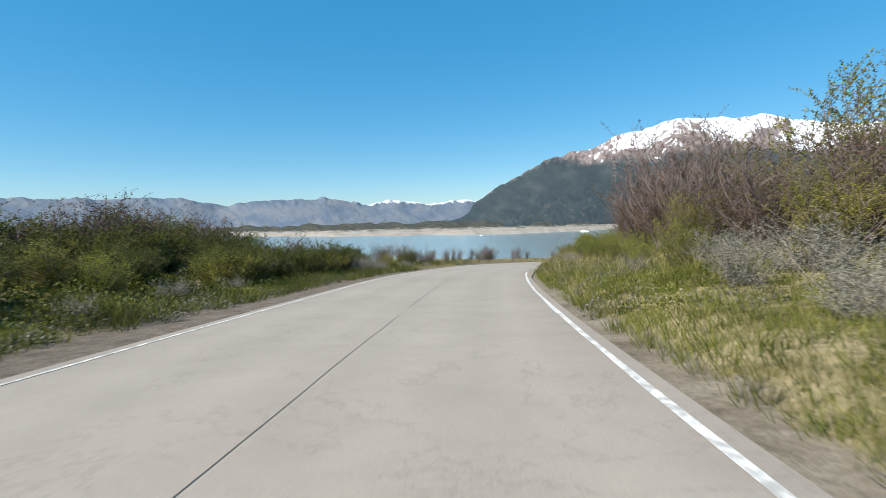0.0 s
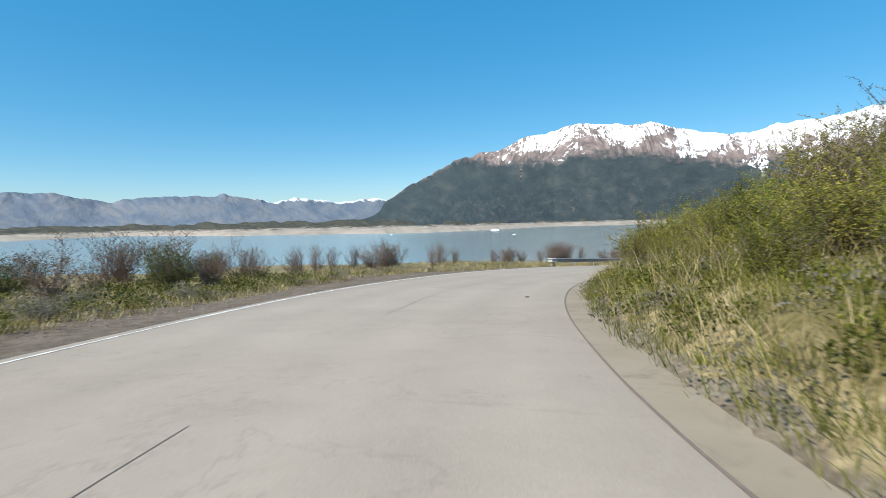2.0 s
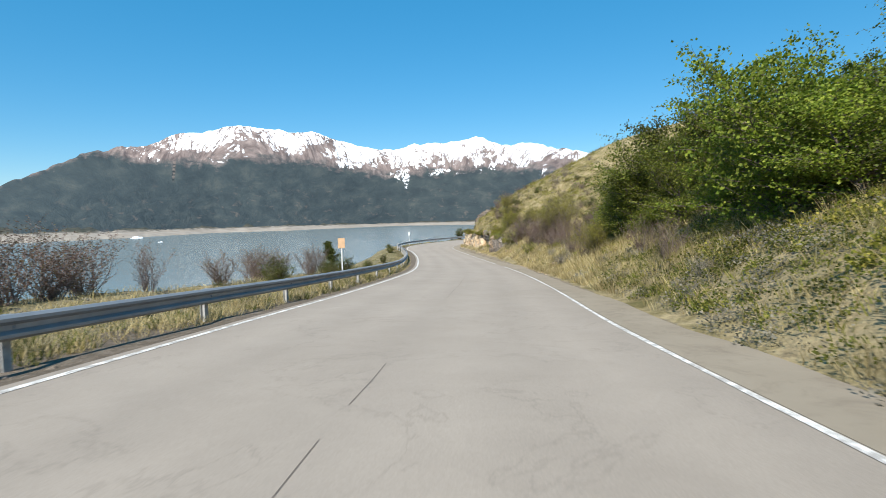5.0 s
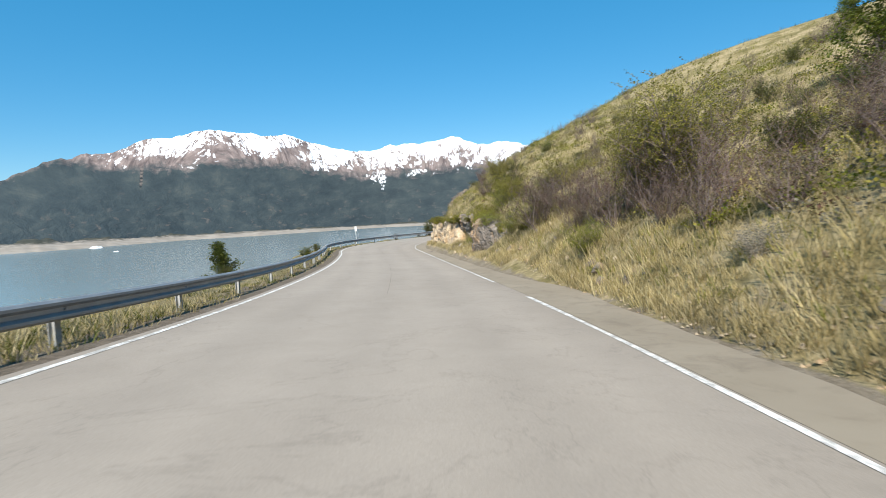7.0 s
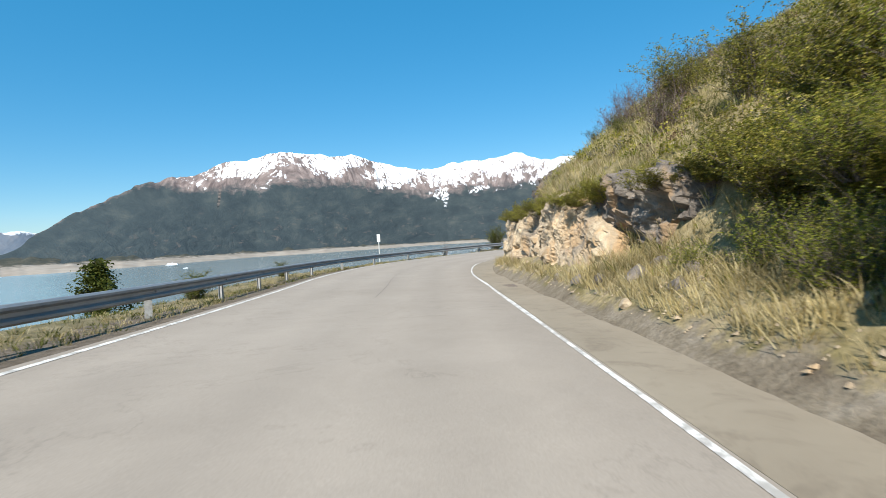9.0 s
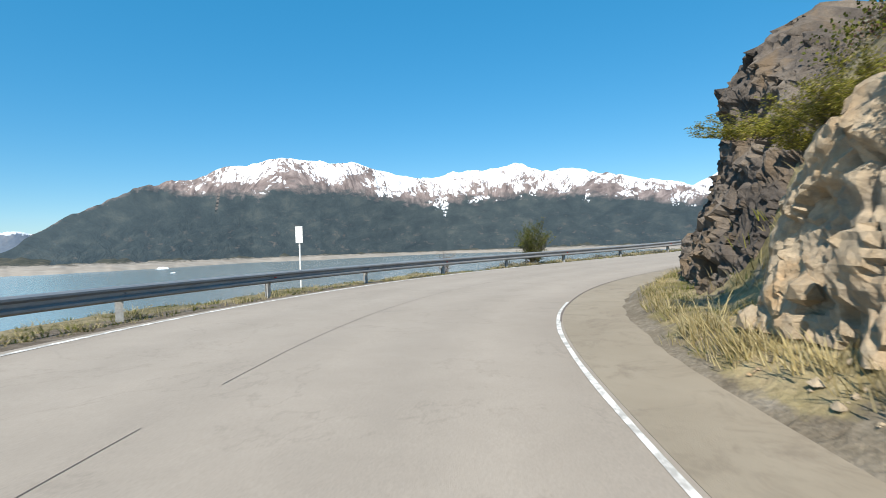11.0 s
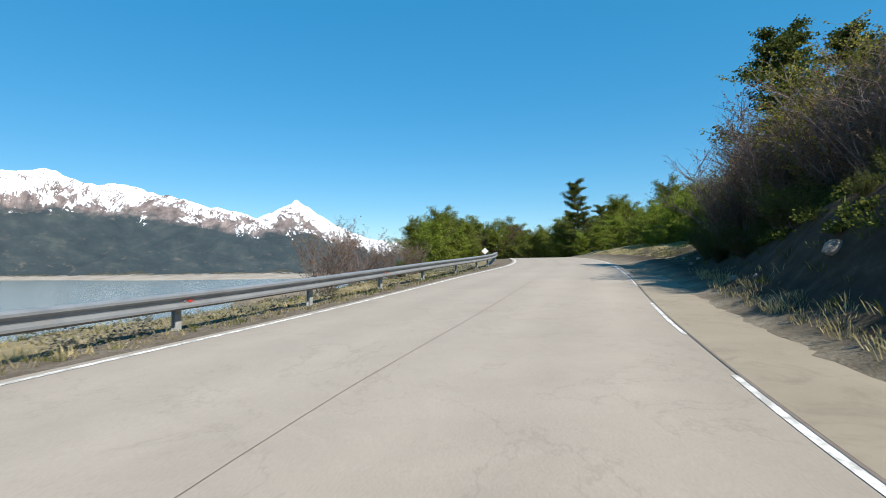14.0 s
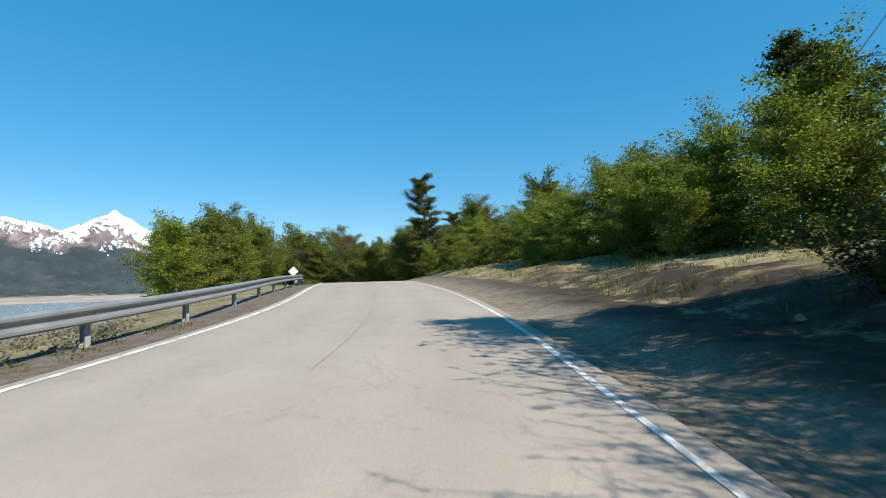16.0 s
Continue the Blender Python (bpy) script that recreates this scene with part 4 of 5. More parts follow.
place(shrub("twiggy_shrub", "open upright shrub on the slope with small dark leaves", 3.2, 1.7, 18, 6200, 0.06, RUSSET_LEAF, TWIG_BARK, 17),
      [beside(*v) for v in ((119.5, 6.3, 0.66), (118.4, 7.2, 0.54), (120.2, 6.8, 0.46), (116.8, 7.4, 0.44), (109.4, 7.6, 0.46), (107.0, 7.0, 0.40), (105.0, 7.6, 0.42), (108.0, 9.6, 0.46), (114.6, 6.7, 0.46), (115.4, 6.3, 0.40), (112.9, 6.6, 0.5), (111.6, 7.2, 0.55), (110.6, 6.8, 0.4), (108.6, 6.6, 0.4), (116.6, 9.4, 0.4), (137.3, 8.1, 0.39), (142.5, 9.3, 0.35), (131.7, 8.5, 0.35), (146.8, 11.3, 0.39), (153.4, 11.8, 0.44), (123.9, 10.8, 0.35), (104.9, 10.4, 0.42), (102.5, 6.4, 0.36), (98.6, 6.2, 0.34), (91.0, 6.6, 0.36), (87.5, 6.4, 0.34), (96.3, 12.3, 0.55))], PLANTS)
place(shrub("grey_shrub", "low pale grey cushion shrub", 0.85, 0.8, 30, 3600, 0.035, GREY_LEAF, PALE_BARK, 19),
      [beside(*v) for v in ((5.5, 5.8, 0.95), (7.0, 6.6, 1.2), (8.6, 6.0, 1.0), (9.6, 7.4, 1.25), (11.5, 7.0, 1.05), (6.4, 8.0, 1.3), (14.5, 5.8, 0.7), (24, 5.5, 0.7), (27.5, 5.5, 0.6), (30, 5.6, 0.7), (9, -6.2, 0.7), (12.5, -6.5, 0.8), (16, -6.7, 0.75), (29, -6.9, 1.1), (30.2, -7.3, 1.25), (31.4, -7.0, 1.15), (32.4, -7.8, 1.2), (33.6, -7.2, 0.9), (36, -8.0, 0.95), (37.2, -8.6, 0.9), (41, -8.6, 0.7),
                            (72, 5.6, 0.5), (78, 5.8, 0.5), (84, 6.0, 0.6), (101, 5.6, 0.8), (103, 6.4, 0.7), (42.9, 7.8, 0.7), (38.6, -7.0, 0.8), (42.9, -7.4, 0.7), (57.2, 6.5, 0.6), (61.9, 6.4, 0.6), (37.4, 6.7, 0.6), (106.1, 6.0, 0.7))], PLANTS)
place(shrub("green_shrub", "leafy green shrub with reddish new tips behind the rail", 2.3, 1.7, 30, 13000, 0.075, DARK_OLIVE_LEAF, BARK, 23),
      [(99.2, 132.8, 0.78)] + [beside(*v) for v in ((139.7, -6.0, 0.34), (105.7, -6.4, 0.3), (195.7, -6.4, 0.35), (119.1, -6.4, 0.3), (149.0, -6.2, 0.32), (100.0, -6.8, 0.4), (96.5, -6.6, 0.36), (92.0, -7.4, 0.4))], PLANTS)
place(shrub("leafy_shrub", "big rounded yellow-olive shrub with dense leaves", 2.6, 2.5, 38, 26000, 0.075, OLIVE_LEAF, BARK, 91),
      [beside(*v) for v in ((51.2, 6.9, 0.42), (52.8, 6.5, 0.44), (54.4, 6.5, 0.46), (56.2, 6.5, 0.42), (58.2, 6.4, 0.34), (60.2, 6.8, 0.34), (53.6, 8.3, 0.5), (55.8, 8.3, 0.5), (51.6, 8.8, 0.52), (57.8, 8.4, 0.46), (128.4, 6.2, 0.38), (129.4, 6.6, 0.48), (130.6, 6.7, 0.50), (131.7, 6.9, 0.44), (130.0, 8.0, 0.56), (131.6, 8.4, 0.52), (128.8, 7.8, 0.5))], PLANTS)
place(shrub("sapling", "thin upright sapling standing out of the shrubs", 4.6, 0.4, 3, 1600, 0.085, OLIVE_LEAF, BARK, 93, category="sapling", group=""), [beside(50.6, 6.2, 0.42), beside(112.4, 7.2, 0.62)], PLANTS)
_rng = random.Random(21)
place(shrub("twiggy_shrub", "small bare-twigged bush on the open hillside", 1.6, 1.1, 14, 1500, 0.045, RUSSET_LEAF, TWIG_BARK, 25, droop=0.25),
      [beside(_rng.uniform(100, 152), 8.5 + abs(_rng.gauss(0, 7)), _rng.uniform(0.35, 0.8)) for _ in range(60)], PLANTS)
place(shrub("low_shrub", "dark olive bush on the open hillside", 1.3, 1.3, 24, 6500, 0.05, DARK_OLIVE_LEAF, BARK, 26),
      [beside(_rng.uniform(96, 152), 7.5 + abs(_rng.gauss(0, 7)), _rng.uniform(0.35, 0.75)) for _ in range(40)], PLANTS)
place(shrub("low_shrub", "olive brush on the upper slope", 1.5, 1.6, 26, 8000, 0.055, OLIVE_LEAF, BARK, 28),
      [beside(_rng.uniform(66, 102), 11.5 + abs(_rng.gauss(0, 8)), _rng.uniform(0.4, 0.9)) for _ in range(46)], PLANTS)
# southern beeches
place(tree("beech_tree", "rounded bright green beech bush on the grassy slope", 4.2, 2.9, 22000, 0.10, YOUNG_LEAF, 95, 0.02, 0.35, 0.80, trunks=3),
      [beside(*v) for v in ((84.2, 9.6, 0.66), (87.0, 9.4, 0.96), (90.2, 9.6, 0.66), (82.0, 11.2, 0.5))], PLANTS)
place(tree("beech_tree", "olive-green beech on the slope above the road", 4.6, 2.6, 16000, 0.10, GREEN_LEAF, 97, 0.05, 0.40, 0.70, trunks=2),
      [beside(*v) for v in ((93.4, 8.9, 0.70), (97.0, 8.5, 0.84), (100.6, 8.3, 0.76), (103.0, 8.8, 0.5), (91.6, 12.4, 0.96), (86.6, 14.4, 0.72), (96.6, 12.0, 0.9), (82.0, 13.8, 0.6))], PLANTS)
place(tree("beech_tree", "dark green beech high on the slope", 4.8, 2.4, 15000, 0.10, DARK_OLIVE_LEAF, 99, 0.06, 0.45, 0.6, trunks=2),
      [beside(*v) for v in ((84.6, 15.8, 0.74), (81.2, 15.4, 0.62), (89.0, 15.6, 0.84), (93.5, 15.4, 0.74), (98.6, 10.4, 0.94), (88.4, 12.6, 0.86), (95.2, 10.4, 0.8), (91.0, 18.5, 0.66), (85.2, 12.0, 0.66))], PLANTS)
place(tree("beech_tree", "layered green southern beech tree", 6.6, 3.5, 24000, 0.125, GREEN_LEAF, 31, 0.03, 0.45, 0.70),
      [(157.8, 126.1, 0.83), (162.6, 125.9, 0.96), (167.4, 126.3, 0.92), (153.4, 127.1, 0.70), (160.4, 129.2, 0.88), (165.6, 129.3, 0.88), (171.8, 129.8, 0.88), (184.1, 118.4, 1.23), (187.6, 122.4, 1.32), (189.4, 116.3, 1.32), (191.1, 128.6, 1.23), (175.0, 113.5, 0.75), (175.4, 108.3, 0.88), (161.4, 104.2, 0.88), (180.7, 111.4, 0.88), (153.1, 102.0, 0.88), (170.2, 103.0, 0.96), (142.1, 102.3, 0.75), (185.0, 112.7, 0.96), (192.1, 111.0, 1.05)]
      + [(146.6, 97.6, 0.86), (134.3, 101.4, 0.83), (194.6, 119.8, 1.05), (186.3, 125.5, 1.14), (181.9, 117.6, 0.96), (167.0, 123.8, 0.70), (170.9, 125.4, 0.79), (178.5, 114.9, 0.75), (170.6, 109.1, 0.70), (164.8, 125.8, 0.79), (160.1, 124.8, 0.75), (184.2, 109.2, 1.01), (182.5, 102.6, 1.05), (179.9, 97.8, 1.01), (185.0, 123.7, 1.05), (177.6, 105.2, 0.79), (173.7, 99.1, 0.92), (179.4, 109.4, 0.61), (168.0, 98.2, 0.96), (161.5, 99.0, 0.96)], PLANTS)
place(tree("beech_tree", "young bright green southern beech tree", 4.9, 2.7, 21000, 0.10, YOUNG_LEAF, 37, 0.02, 0.55, 0.76),
      [(141.7, 107.2, 0.70), (136.9, 106.3, 0.74), (146.1, 106.8, 0.75), (132.8, 106.8, 0.77), (150.4, 106.4, 0.70), (129.0, 105.8, 0.85), (155.3, 107.3, 0.66), (148.5, 126.9, 0.79), (156.0, 124.6, 0.61), (161.7, 123.6, 0.61), (139.1, 102.8, 0.85), (159.6, 108.2, 0.61), (163.6, 109.3, 0.61), (148.3, 104.1, 0.83), (135.1, 108.2, 0.52), (143.7, 108.2, 0.44), (152.8, 108.3, 0.57), (169.3, 110.9, 0.53), (174.1, 112.2, 0.53), (139.6, 108.4, 0.52)] + [beside(*v) for v in ((208.0, 9.6, 0.62), (210.5, 12.6, 0.80), (214.0, 10.6, 0.72), (217.0, 12.4, 0.86), (220.5, 9.8, 0.66), (205.0, 10.6, 0.62), (212.5, 14.4, 0.9))], PLANTS)
place(tree("beech_tree", "tall dark southern beech with flat tiers of foliage", 10.5, 3.4, 32000, 0.14, DARK_LEAF, 41, 0.04, 0.72, 0.75),
      [(125.9, 106.6, 0.40), (118.3, 109.8, 0.72), (167.1, 108.7, 0.86), (178.1, 102.2, 0.79), (188.6, 105.8, 0.83)], PLANTS)
place(tree("beech_tree", "tall dark beech at the top of the bank", 9.6, 3.1, 34000, 0.12, DARK_LEAF, 57, 0.04, 0.62, 0.8), [beside(196.6, 8.8, 0.84), beside(185.0, 9.6, 0.52), beside(189.0, 10.6, 0.62), beside(206.8, 14.2, 0.66)], PLANTS)
place(tree("beech_tree", "gnarled small beech leaning over the clearing", 5.6, 2.8, 13000, 0.115, YOUNG_LEAF, 43, 0.22, 0.35, 0.85, gaps=0.15, trunks=3),
      [(128.1, 107.1, 0.56), (132.6, 107.8, 0.49), (46.2, 71.5, 0.37), (136.5, 107.8, 0.49), (122.9, 108.0, 0.63), (52.5, 77.0, 0.44), (61.9, 75.2, 0.53)], PLANTS)
place(tree("beech_tree", "half-bare brown beech with thin grey branches", 6.8, 2.4, 6000, 0.11, RUSSET_LEAF, 47, 0.15, 0.4, gaps=0.1),
      [(180.6, 115.9, 1.01), (182.8, 120.2, 0.88), (172.8, 105.6, 0.70), (185.9, 114.1, 0.96), (176.4, 101.3, 0.79), (164.9, 104.7, 0.61), (154.0, 105.1, 0.53)], PLANTS)
place(tree("beech_tree", "small olive beech bush on the open hillside", 3.8, 2.3, 11000, 0.10, GREEN_LEAF, 59, 0.05, 0.6, 0.5, group="hillside beeches"),
      [(54.8, 79.1, 0.61), (58.4, 79.2, 0.61), (54.1, 74.7, 0.75), (65.8, 81.5, 0.79), (60.5, 74.7, 0.57), (77.3, 82.9, 0.44), (76.2, 79.3, 0.44), (54.4, 71.1, 0.53), (50.4, 77.6, 0.44), (49.8, 74.3, 0.61), (45.6, 73.2, 0.44), (52.7, 78.0, 0.53)], PLANTS)
place(tree("young_conifer", "small dark green conifer on the lake bank", 4.4, 1.7, 9000, 0.10, DARK_LEAF, 53, 0.04, 0.85, 0.3, "conifer", "lakeside conifers"),
      [(65.1, 127.9, (-5.0 - ground_z(65.1, 127.9)) / 4.4)], PLANTS)


def edge_right(s):
    i = int(np.argmin(np.abs(RUN - s)))
    return LINE[i, 3] + (1.25 if 119 < s < 152 else float(np.interp(s, BANKS[:, 0], BANKS[:, 1])))


def edge_left(s):
    i = int(np.argmin(np.abs(RUN - s)))
    return -LINE[i, 3] - float(np.interp(s, [0, 20, 36, 56, 67, 90, 250], [1.2, 1.4, 2.4, 2.5, 1.5, 0.7, 0.7]))


def scatter_grass(name, label, material, count, seed, spot, tall, blades, width):
    """One sheet of grass tufts; spot(rng) gives run, offset and a size, or None."""
    rng = random.Random(seed)
    picks = []
    for _ in range(count):
        s, d, size = spot(rng)
        i = int(np.argmin(np.abs(RUN - s)))
        if material is GRASS and 93 < s < 154 and d - edge_right(s) < 0.3:
            continue
        if (124 < s < 127.3 or 134.5 < s < 166) and (0.4 if s < 152 else 0.9) < d - edge_right(s) < (1.5 if s < 152 else 3.2):
            continue
        p = LINE[i, :2] + d * RIGHT[i]
        picks.append((p[0], p[1], size))
    picks = np.array(picks)
    z = surface_z(picks[:, 0], picks[:, 1])
    geo = Geo()
    for (x, y, size), zz in zip(picks, z):
        root = Vector((x, y, zz - 0.03))
        patch = 0.85 + 0.6 * noise.noise(Vector((x * 0.55 + seed, y * 0.55, 0)))
        for _ in range(blades):
            a, r = rng.uniform(0, 6.283), rng.uniform(0.0, 0.14) * (0.6 + size)
            foot = root + Vector((math.cos(a) * r, math.sin(a) * r, 0))
            h = tall * size * patch * rng.uniform(0.5, 1.1)
            out = rng.uniform(0.15, 1.15) * h
            tip = foot + Vector((math.cos(a + rng.uniform(-0.8, 0.8)) * out, math.sin(a + rng.uniform(-0.8, 0.8)) * out, h))
            geo.blade(foot, tip, width * rng.uniform(0.6, 1.2), rng)
    return tagged(geo.build(name, material), label, "grass", kind="stuff")


scatter_grass("verge_grass", "thick green grass along the verge", VERGE_GRASS, 8600, 61,
              lambda r: ((s := r.uniform(0, 68)), edge_right(s) + 0.05 + abs(r.gauss(0, 3.2)), r.uniform(0.4, 1.2)), 0.32, 16, 0.0048)
scatter_grass("dry_grass", "tall straw-coloured grass tufts", STRAW, 1500, 62,
              lambda r: ((s := r.uniform(12, 56)), edge_right(s) + 0.3 + abs(r.gauss(0, 3.0)), r.uniform(0.4, 1.25)), 0.62, 8, 0.0045)
scatter_grass("hill_grass", "olive grass on the hillside", GRASS, 13000, 63,
              lambda r: ((s := r.uniform(60, 171)), edge_right(s) + 0.6 + abs(r.gauss(0, 13.0)), r.uniform(0.5, 1.3)), 0.28, 9, 0.009)
scatter_grass("hill_straw", "dry straw grass on the hillside", STRAW, 13000, 64,
              lambda r: ((s := r.uniform(60, 165)), edge_right(s) + 0.2 + abs(r.gauss(0, 11.0)), r.uniform(0.4, 1.25)), 0.34, 9, 0.007)
scatter_grass("hill_tussocks", "tall bleached grass tussocks on the hillside", STRAW, 2600, 90,
              lambda r: ((s := r.uniform(84, 154)), edge_right(s) + 0.8 + abs(r.gauss(0, 9.0)), r.uniform(0.6, 1.4)), 0.50, 16, 0.008)
scatter_grass("lakeside_grass", "short dry grass between road and lake", STRAW, 4200, 65,
              lambda r: ((s := r.uniform(24, 192)), edge_left(s) - abs(r.gauss(0, 2.2)), r.uniform(0.4, 1.0) * (0.6 if s > 92 else 1.0)), 0.34, 10, 0.007)
scatter_grass("lake_bank_straw", "long dry grass and weeds on the lake bank", STRAW, 4200, 88,
              lambda r: ((s := r.uniform(34, 114)), edge_left(s) - abs(r.gauss(0, 5.5)), r.uniform(0.4, 1.2)), 0.40, 9, 0.007)
scatter_grass("lakeside_green_grass", "olive grass and weeds behind the guardrail", DARK_OLIVE_LEAF, 3800, 66,
              lambda r: ((s := r.uniform(0, 205)), edge_left(s) - 0.1 - abs(r.gauss(0, 3.4 if s < 110 else 2.0)), r.uniform(0.4, 1.0) * (1.0 if s < 110 else 0.5)), 0.38, 10, 0.010)
scatter_grass("bushy_grass", "rank dark undergrowth beneath the scrub", DARK_OLIVE_LEAF, 1500, 67,
              lambda r: (r.uniform(2, 36), edge_left(10) - 0.3 - abs(r.gauss(0, 3.0)), r.uniform(0.6, 1.5)), 0.42, 14, 0.006)
scatter_grass("clearing_grass", "thin grass in the clearing under the trees", DARK_OLIVE_LEAF, 1100, 68,
              lambda r: ((s := r.uniform(166, 226)), edge_right(s) + 0.2 + abs(r.gauss(0, 6)), r.uniform(0.4, 1.0)), 0.34, 9, 0.010)


def scatter_scrub(name, label, material, count, seed, s0, s1, reach, leaf, size, start=2.0, side=1, many=210):
    rng = random.Random(seed)
    picks = []
    for _ in range(count):
        s = rng.uniform(s0, s1)
        i = int(np.argmin(np.abs(RUN - s)))
        d = edge_left(s) - start - abs(rng.gauss(0, reach)) if side < 0 else edge_right(s) + start + (0.6 if 127 < s < 145 else 0) + abs(rng.gauss(0, reach))
        p = LINE[i, :2] + d * RIGHT[i]
        picks.append((p[0], p[1]))
    picks = np.array(picks)
    z = surface_z(picks[:, 0], picks[:, 1])
    geo = Geo()
    for (x, y), zz in zip(picks, z):
        r = size * rng.uniform(0.5, 1.4)
        for _ in range(int(many * rng.uniform(0.6, 1.2))):
            v = Vector((rng.gauss(0, 1), rng.gauss(0, 1), abs(rng.gauss(0, 0.7))))
            v = v.normalized() * rng.uniform(0.5, 1.0)
            at = Vector((x + v.x * r * 1.2, y + v.y * r * 1.2, zz - 0.08 + v.z * r * 0.9))
            geo.leaf(at, v + rand_way(rng, 0.3) * 0.7, leaf * rng.uniform(0.7, 1.4), rng, 0.4)
    return tagged(geo.build(name, material), label, "scrub", kind="stuff")


scatter_scrub("hillside_scrub", "low olive scrub cushions scattered over the hillside", OLIVE_LEAF, 760, 71, 62, 172, 10.0, 0.066, 0.5, many=150)
scatter_scrub("green_hillside_scrub", "bright green scrub patches on the hillside", BRIGHT_LEAF, 260, 72, 68, 167, 9.0, 0.055, 0.42)
scatter_scrub("grey_hillside_scrub", "grey dry scrub patches on the hillside", GREY_LEAF, 460, 73, 62, 171, 10.0, 0.06, 0.4, many=150)
scatter_scrub("hillside_thicket", "dark olive scrub in the hollows of the hillside", DARK_OLIVE_LEAF, 200, 92, 84, 154, 8.0, 0.06, 0.42, 2.4, 1, 170)
scatter_scrub("hillside_heath", "russet-brown dwarf scrub on the hillside", RUSSET_LEAF, 260, 93, 84, 154, 8.0, 0.05, 0.36, 2.0, 1, 150)
DARK_SHRUB = shrub("low_shrub", "dense dark green shrub on the shaded bank", 2.0, 1.6, 26, 8000, 0.08, DARK_LEAF, BARK, 27)
_spots = []
for _k in range(22):
    _s = 172.5 + 0.82 * _k
    _p = road_point(_s, edge_right(_s) + (1.5, 2.6, 3.8)[_k % 3] + 0.3 * math.sin(_k * 2.3))
    _spots.append((_p.x, _p.y, (0.18, 0.26, 0.36)[_k % 3] * (0.7 if _s < 180 else 1.2) + 0.05 * math.sin(_k * 1.7)))
_spots += [beside(187.5 + 1.5 * _k, 6.4 + 0.5 * math.sin(_k * 2.7), 0.46 + 0.1 * math.sin(_k * 1.9)) for _k in range(9)]
place(DARK_SHRUB, _spots, PLANTS)
_p = road_point(169.5, edge_right(169.5) + 0.3)
place(shrub("dead_branch", "pale bare dead branch leaning beside the kerb", 1.2, 0.9, 4, 0, 0.05, GREY_LEAF, PALE_BARK, 33, category="dead branch", group="", bare_tops=True), [(_p.x, _p.y, 1.0)], PLANTS)
BROW_SHRUB = shrub("brow_shrub", "olive shrub overhanging the top of the rock cut", 1.1, 1.6, 28, 10000, 0.05, OLIVE_LEAF, BARK, 35)
for _k in range(60):
    _s = 119.5 + 0.54 * _k
    _out = float(np.interp(_s, [119.5, 124, 127, 129, 131.5, 134, 136.5, 152], [3.4, 2.9, 2.3, 3.1, 3.7, 3.0, 2.45, 2.35])) + 0.3 * math.sin(_k * 2.1)
    _i = int(np.argmin(np.abs(RUN - _s)))
    _p = road_point(_s, LINE[_i, 3] + _out)
    _z = max(ground_z(_p.x, _p.y), _p.z + float(np.interp(_s, [119.5, 123, 126, 129, 131, 134, 138, 152], [1.2, 1.7, 2.1, 2.0, 2.7, 2.6, 2.55, 2.6])) + 0.12 * math.sin(_k * 3.1)) - 0.22
    _m = pose(_p.x, _p.y, _z, 8 * math.sin(_k), -8 * math.cos(_k), 47 * _k) @ Matrix.Diagonal((*((0.52 + 0.14 * math.sin(_k * 1.3),) * 2), 0.34 + 0.10 * math.sin(_k * 1.9), 1))
    (BROW_SHRUB if _k == 59 else copy_thing(LEDGE_SHRUB if _s < 130 and _k % 2 else BROW_SHRUB, Matrix.Identity(4))).matrix_basis = _m
for _s, _out, _k in ((128.0, 2.2, 0.5), (129.0, 2.6, 0.55), (130.2, 2.8, 0.45), (131.4, 2.4, 0.3)):
    _p = road_point(_s, LINE[int(np.argmin(np.abs(RUN - _s))), 3] + _out)
    copy_thing(LEDGE_SHRUB, Matrix.Identity(4)).matrix_basis = pose(_p.x, _p.y, ground_z(_p.x, _p.y) - 0.05, 0, 0, 70 * _s) @ Matrix.Scale(_k, 4)
_spots = []
for _k in range(16):
    _s = 33.0 + 1.0 * _k
    _p = road_point(_s, edge_right(_s) + (1.7, 2.9, 4.2)[_k % 3])
    _spots.append((_p.x, _p.y, 0.46 + 0.16 * math.sin(_k * 1.9)))
place(shrub("low_shrub", "bright yellow-green broom-like shrub in the verge", 1.9, 1.5, 30, 12000, 0.055, BRIGHT_LEAF, BARK, 39), _spots[1::2], PLANTS)
place(shrub("twiggy_shrub", "russet twiggy verge shrub with olive leaves", 2.0, 1.6, 26, 9000, 0.06, OLIVE_LEAF, BARK, 45), _spots[0::2] + [tuple(road_point(_a, 3.5 + _b)[:2]) + (_c,) for _a, _b, _c in ((43.0, 2.0, 0.5), (45.0, 2.6, 0.5), (47.0, 3.6, 0.5))], PLANTS)
scatter_scrub("thicket_cover", "dark olive undergrowth filling the lakeside thicket", DARK_OLIVE_LEAF, 560, 79, 2, 50, 3.6, 0.07, 0.5, 1.0, -1, 160)
scatter_scrub("thicket_edge", "yellow-olive low growth along the gravel verge", OLIVE_LEAF, 240, 80, 2, 50, 1.8, 0.05, 0.32, 0.9, -1)
scatter_scrub("verge_cushions", "grey-brown cushion scrub along the gravel verge", GREY_LEAF, 300, 82, 2, 62, 1.3, 0.042, 0.36, 0.4, -1)
scatter_scrub("forest_undergrowth", "green and brown undergrowth below the beeches", DARK_OLIVE_LEAF, 330, 84, 189, 234, 5.0, 0.09, 0.75, 4.5, 1, 160)
scatter_scrub("forest_saplings", "leafy beech saplings below the taller trees", GREEN_LEAF, 200, 85, 187, 234, 5.5, 0.09, 1.0, 6.0, 1, 260)
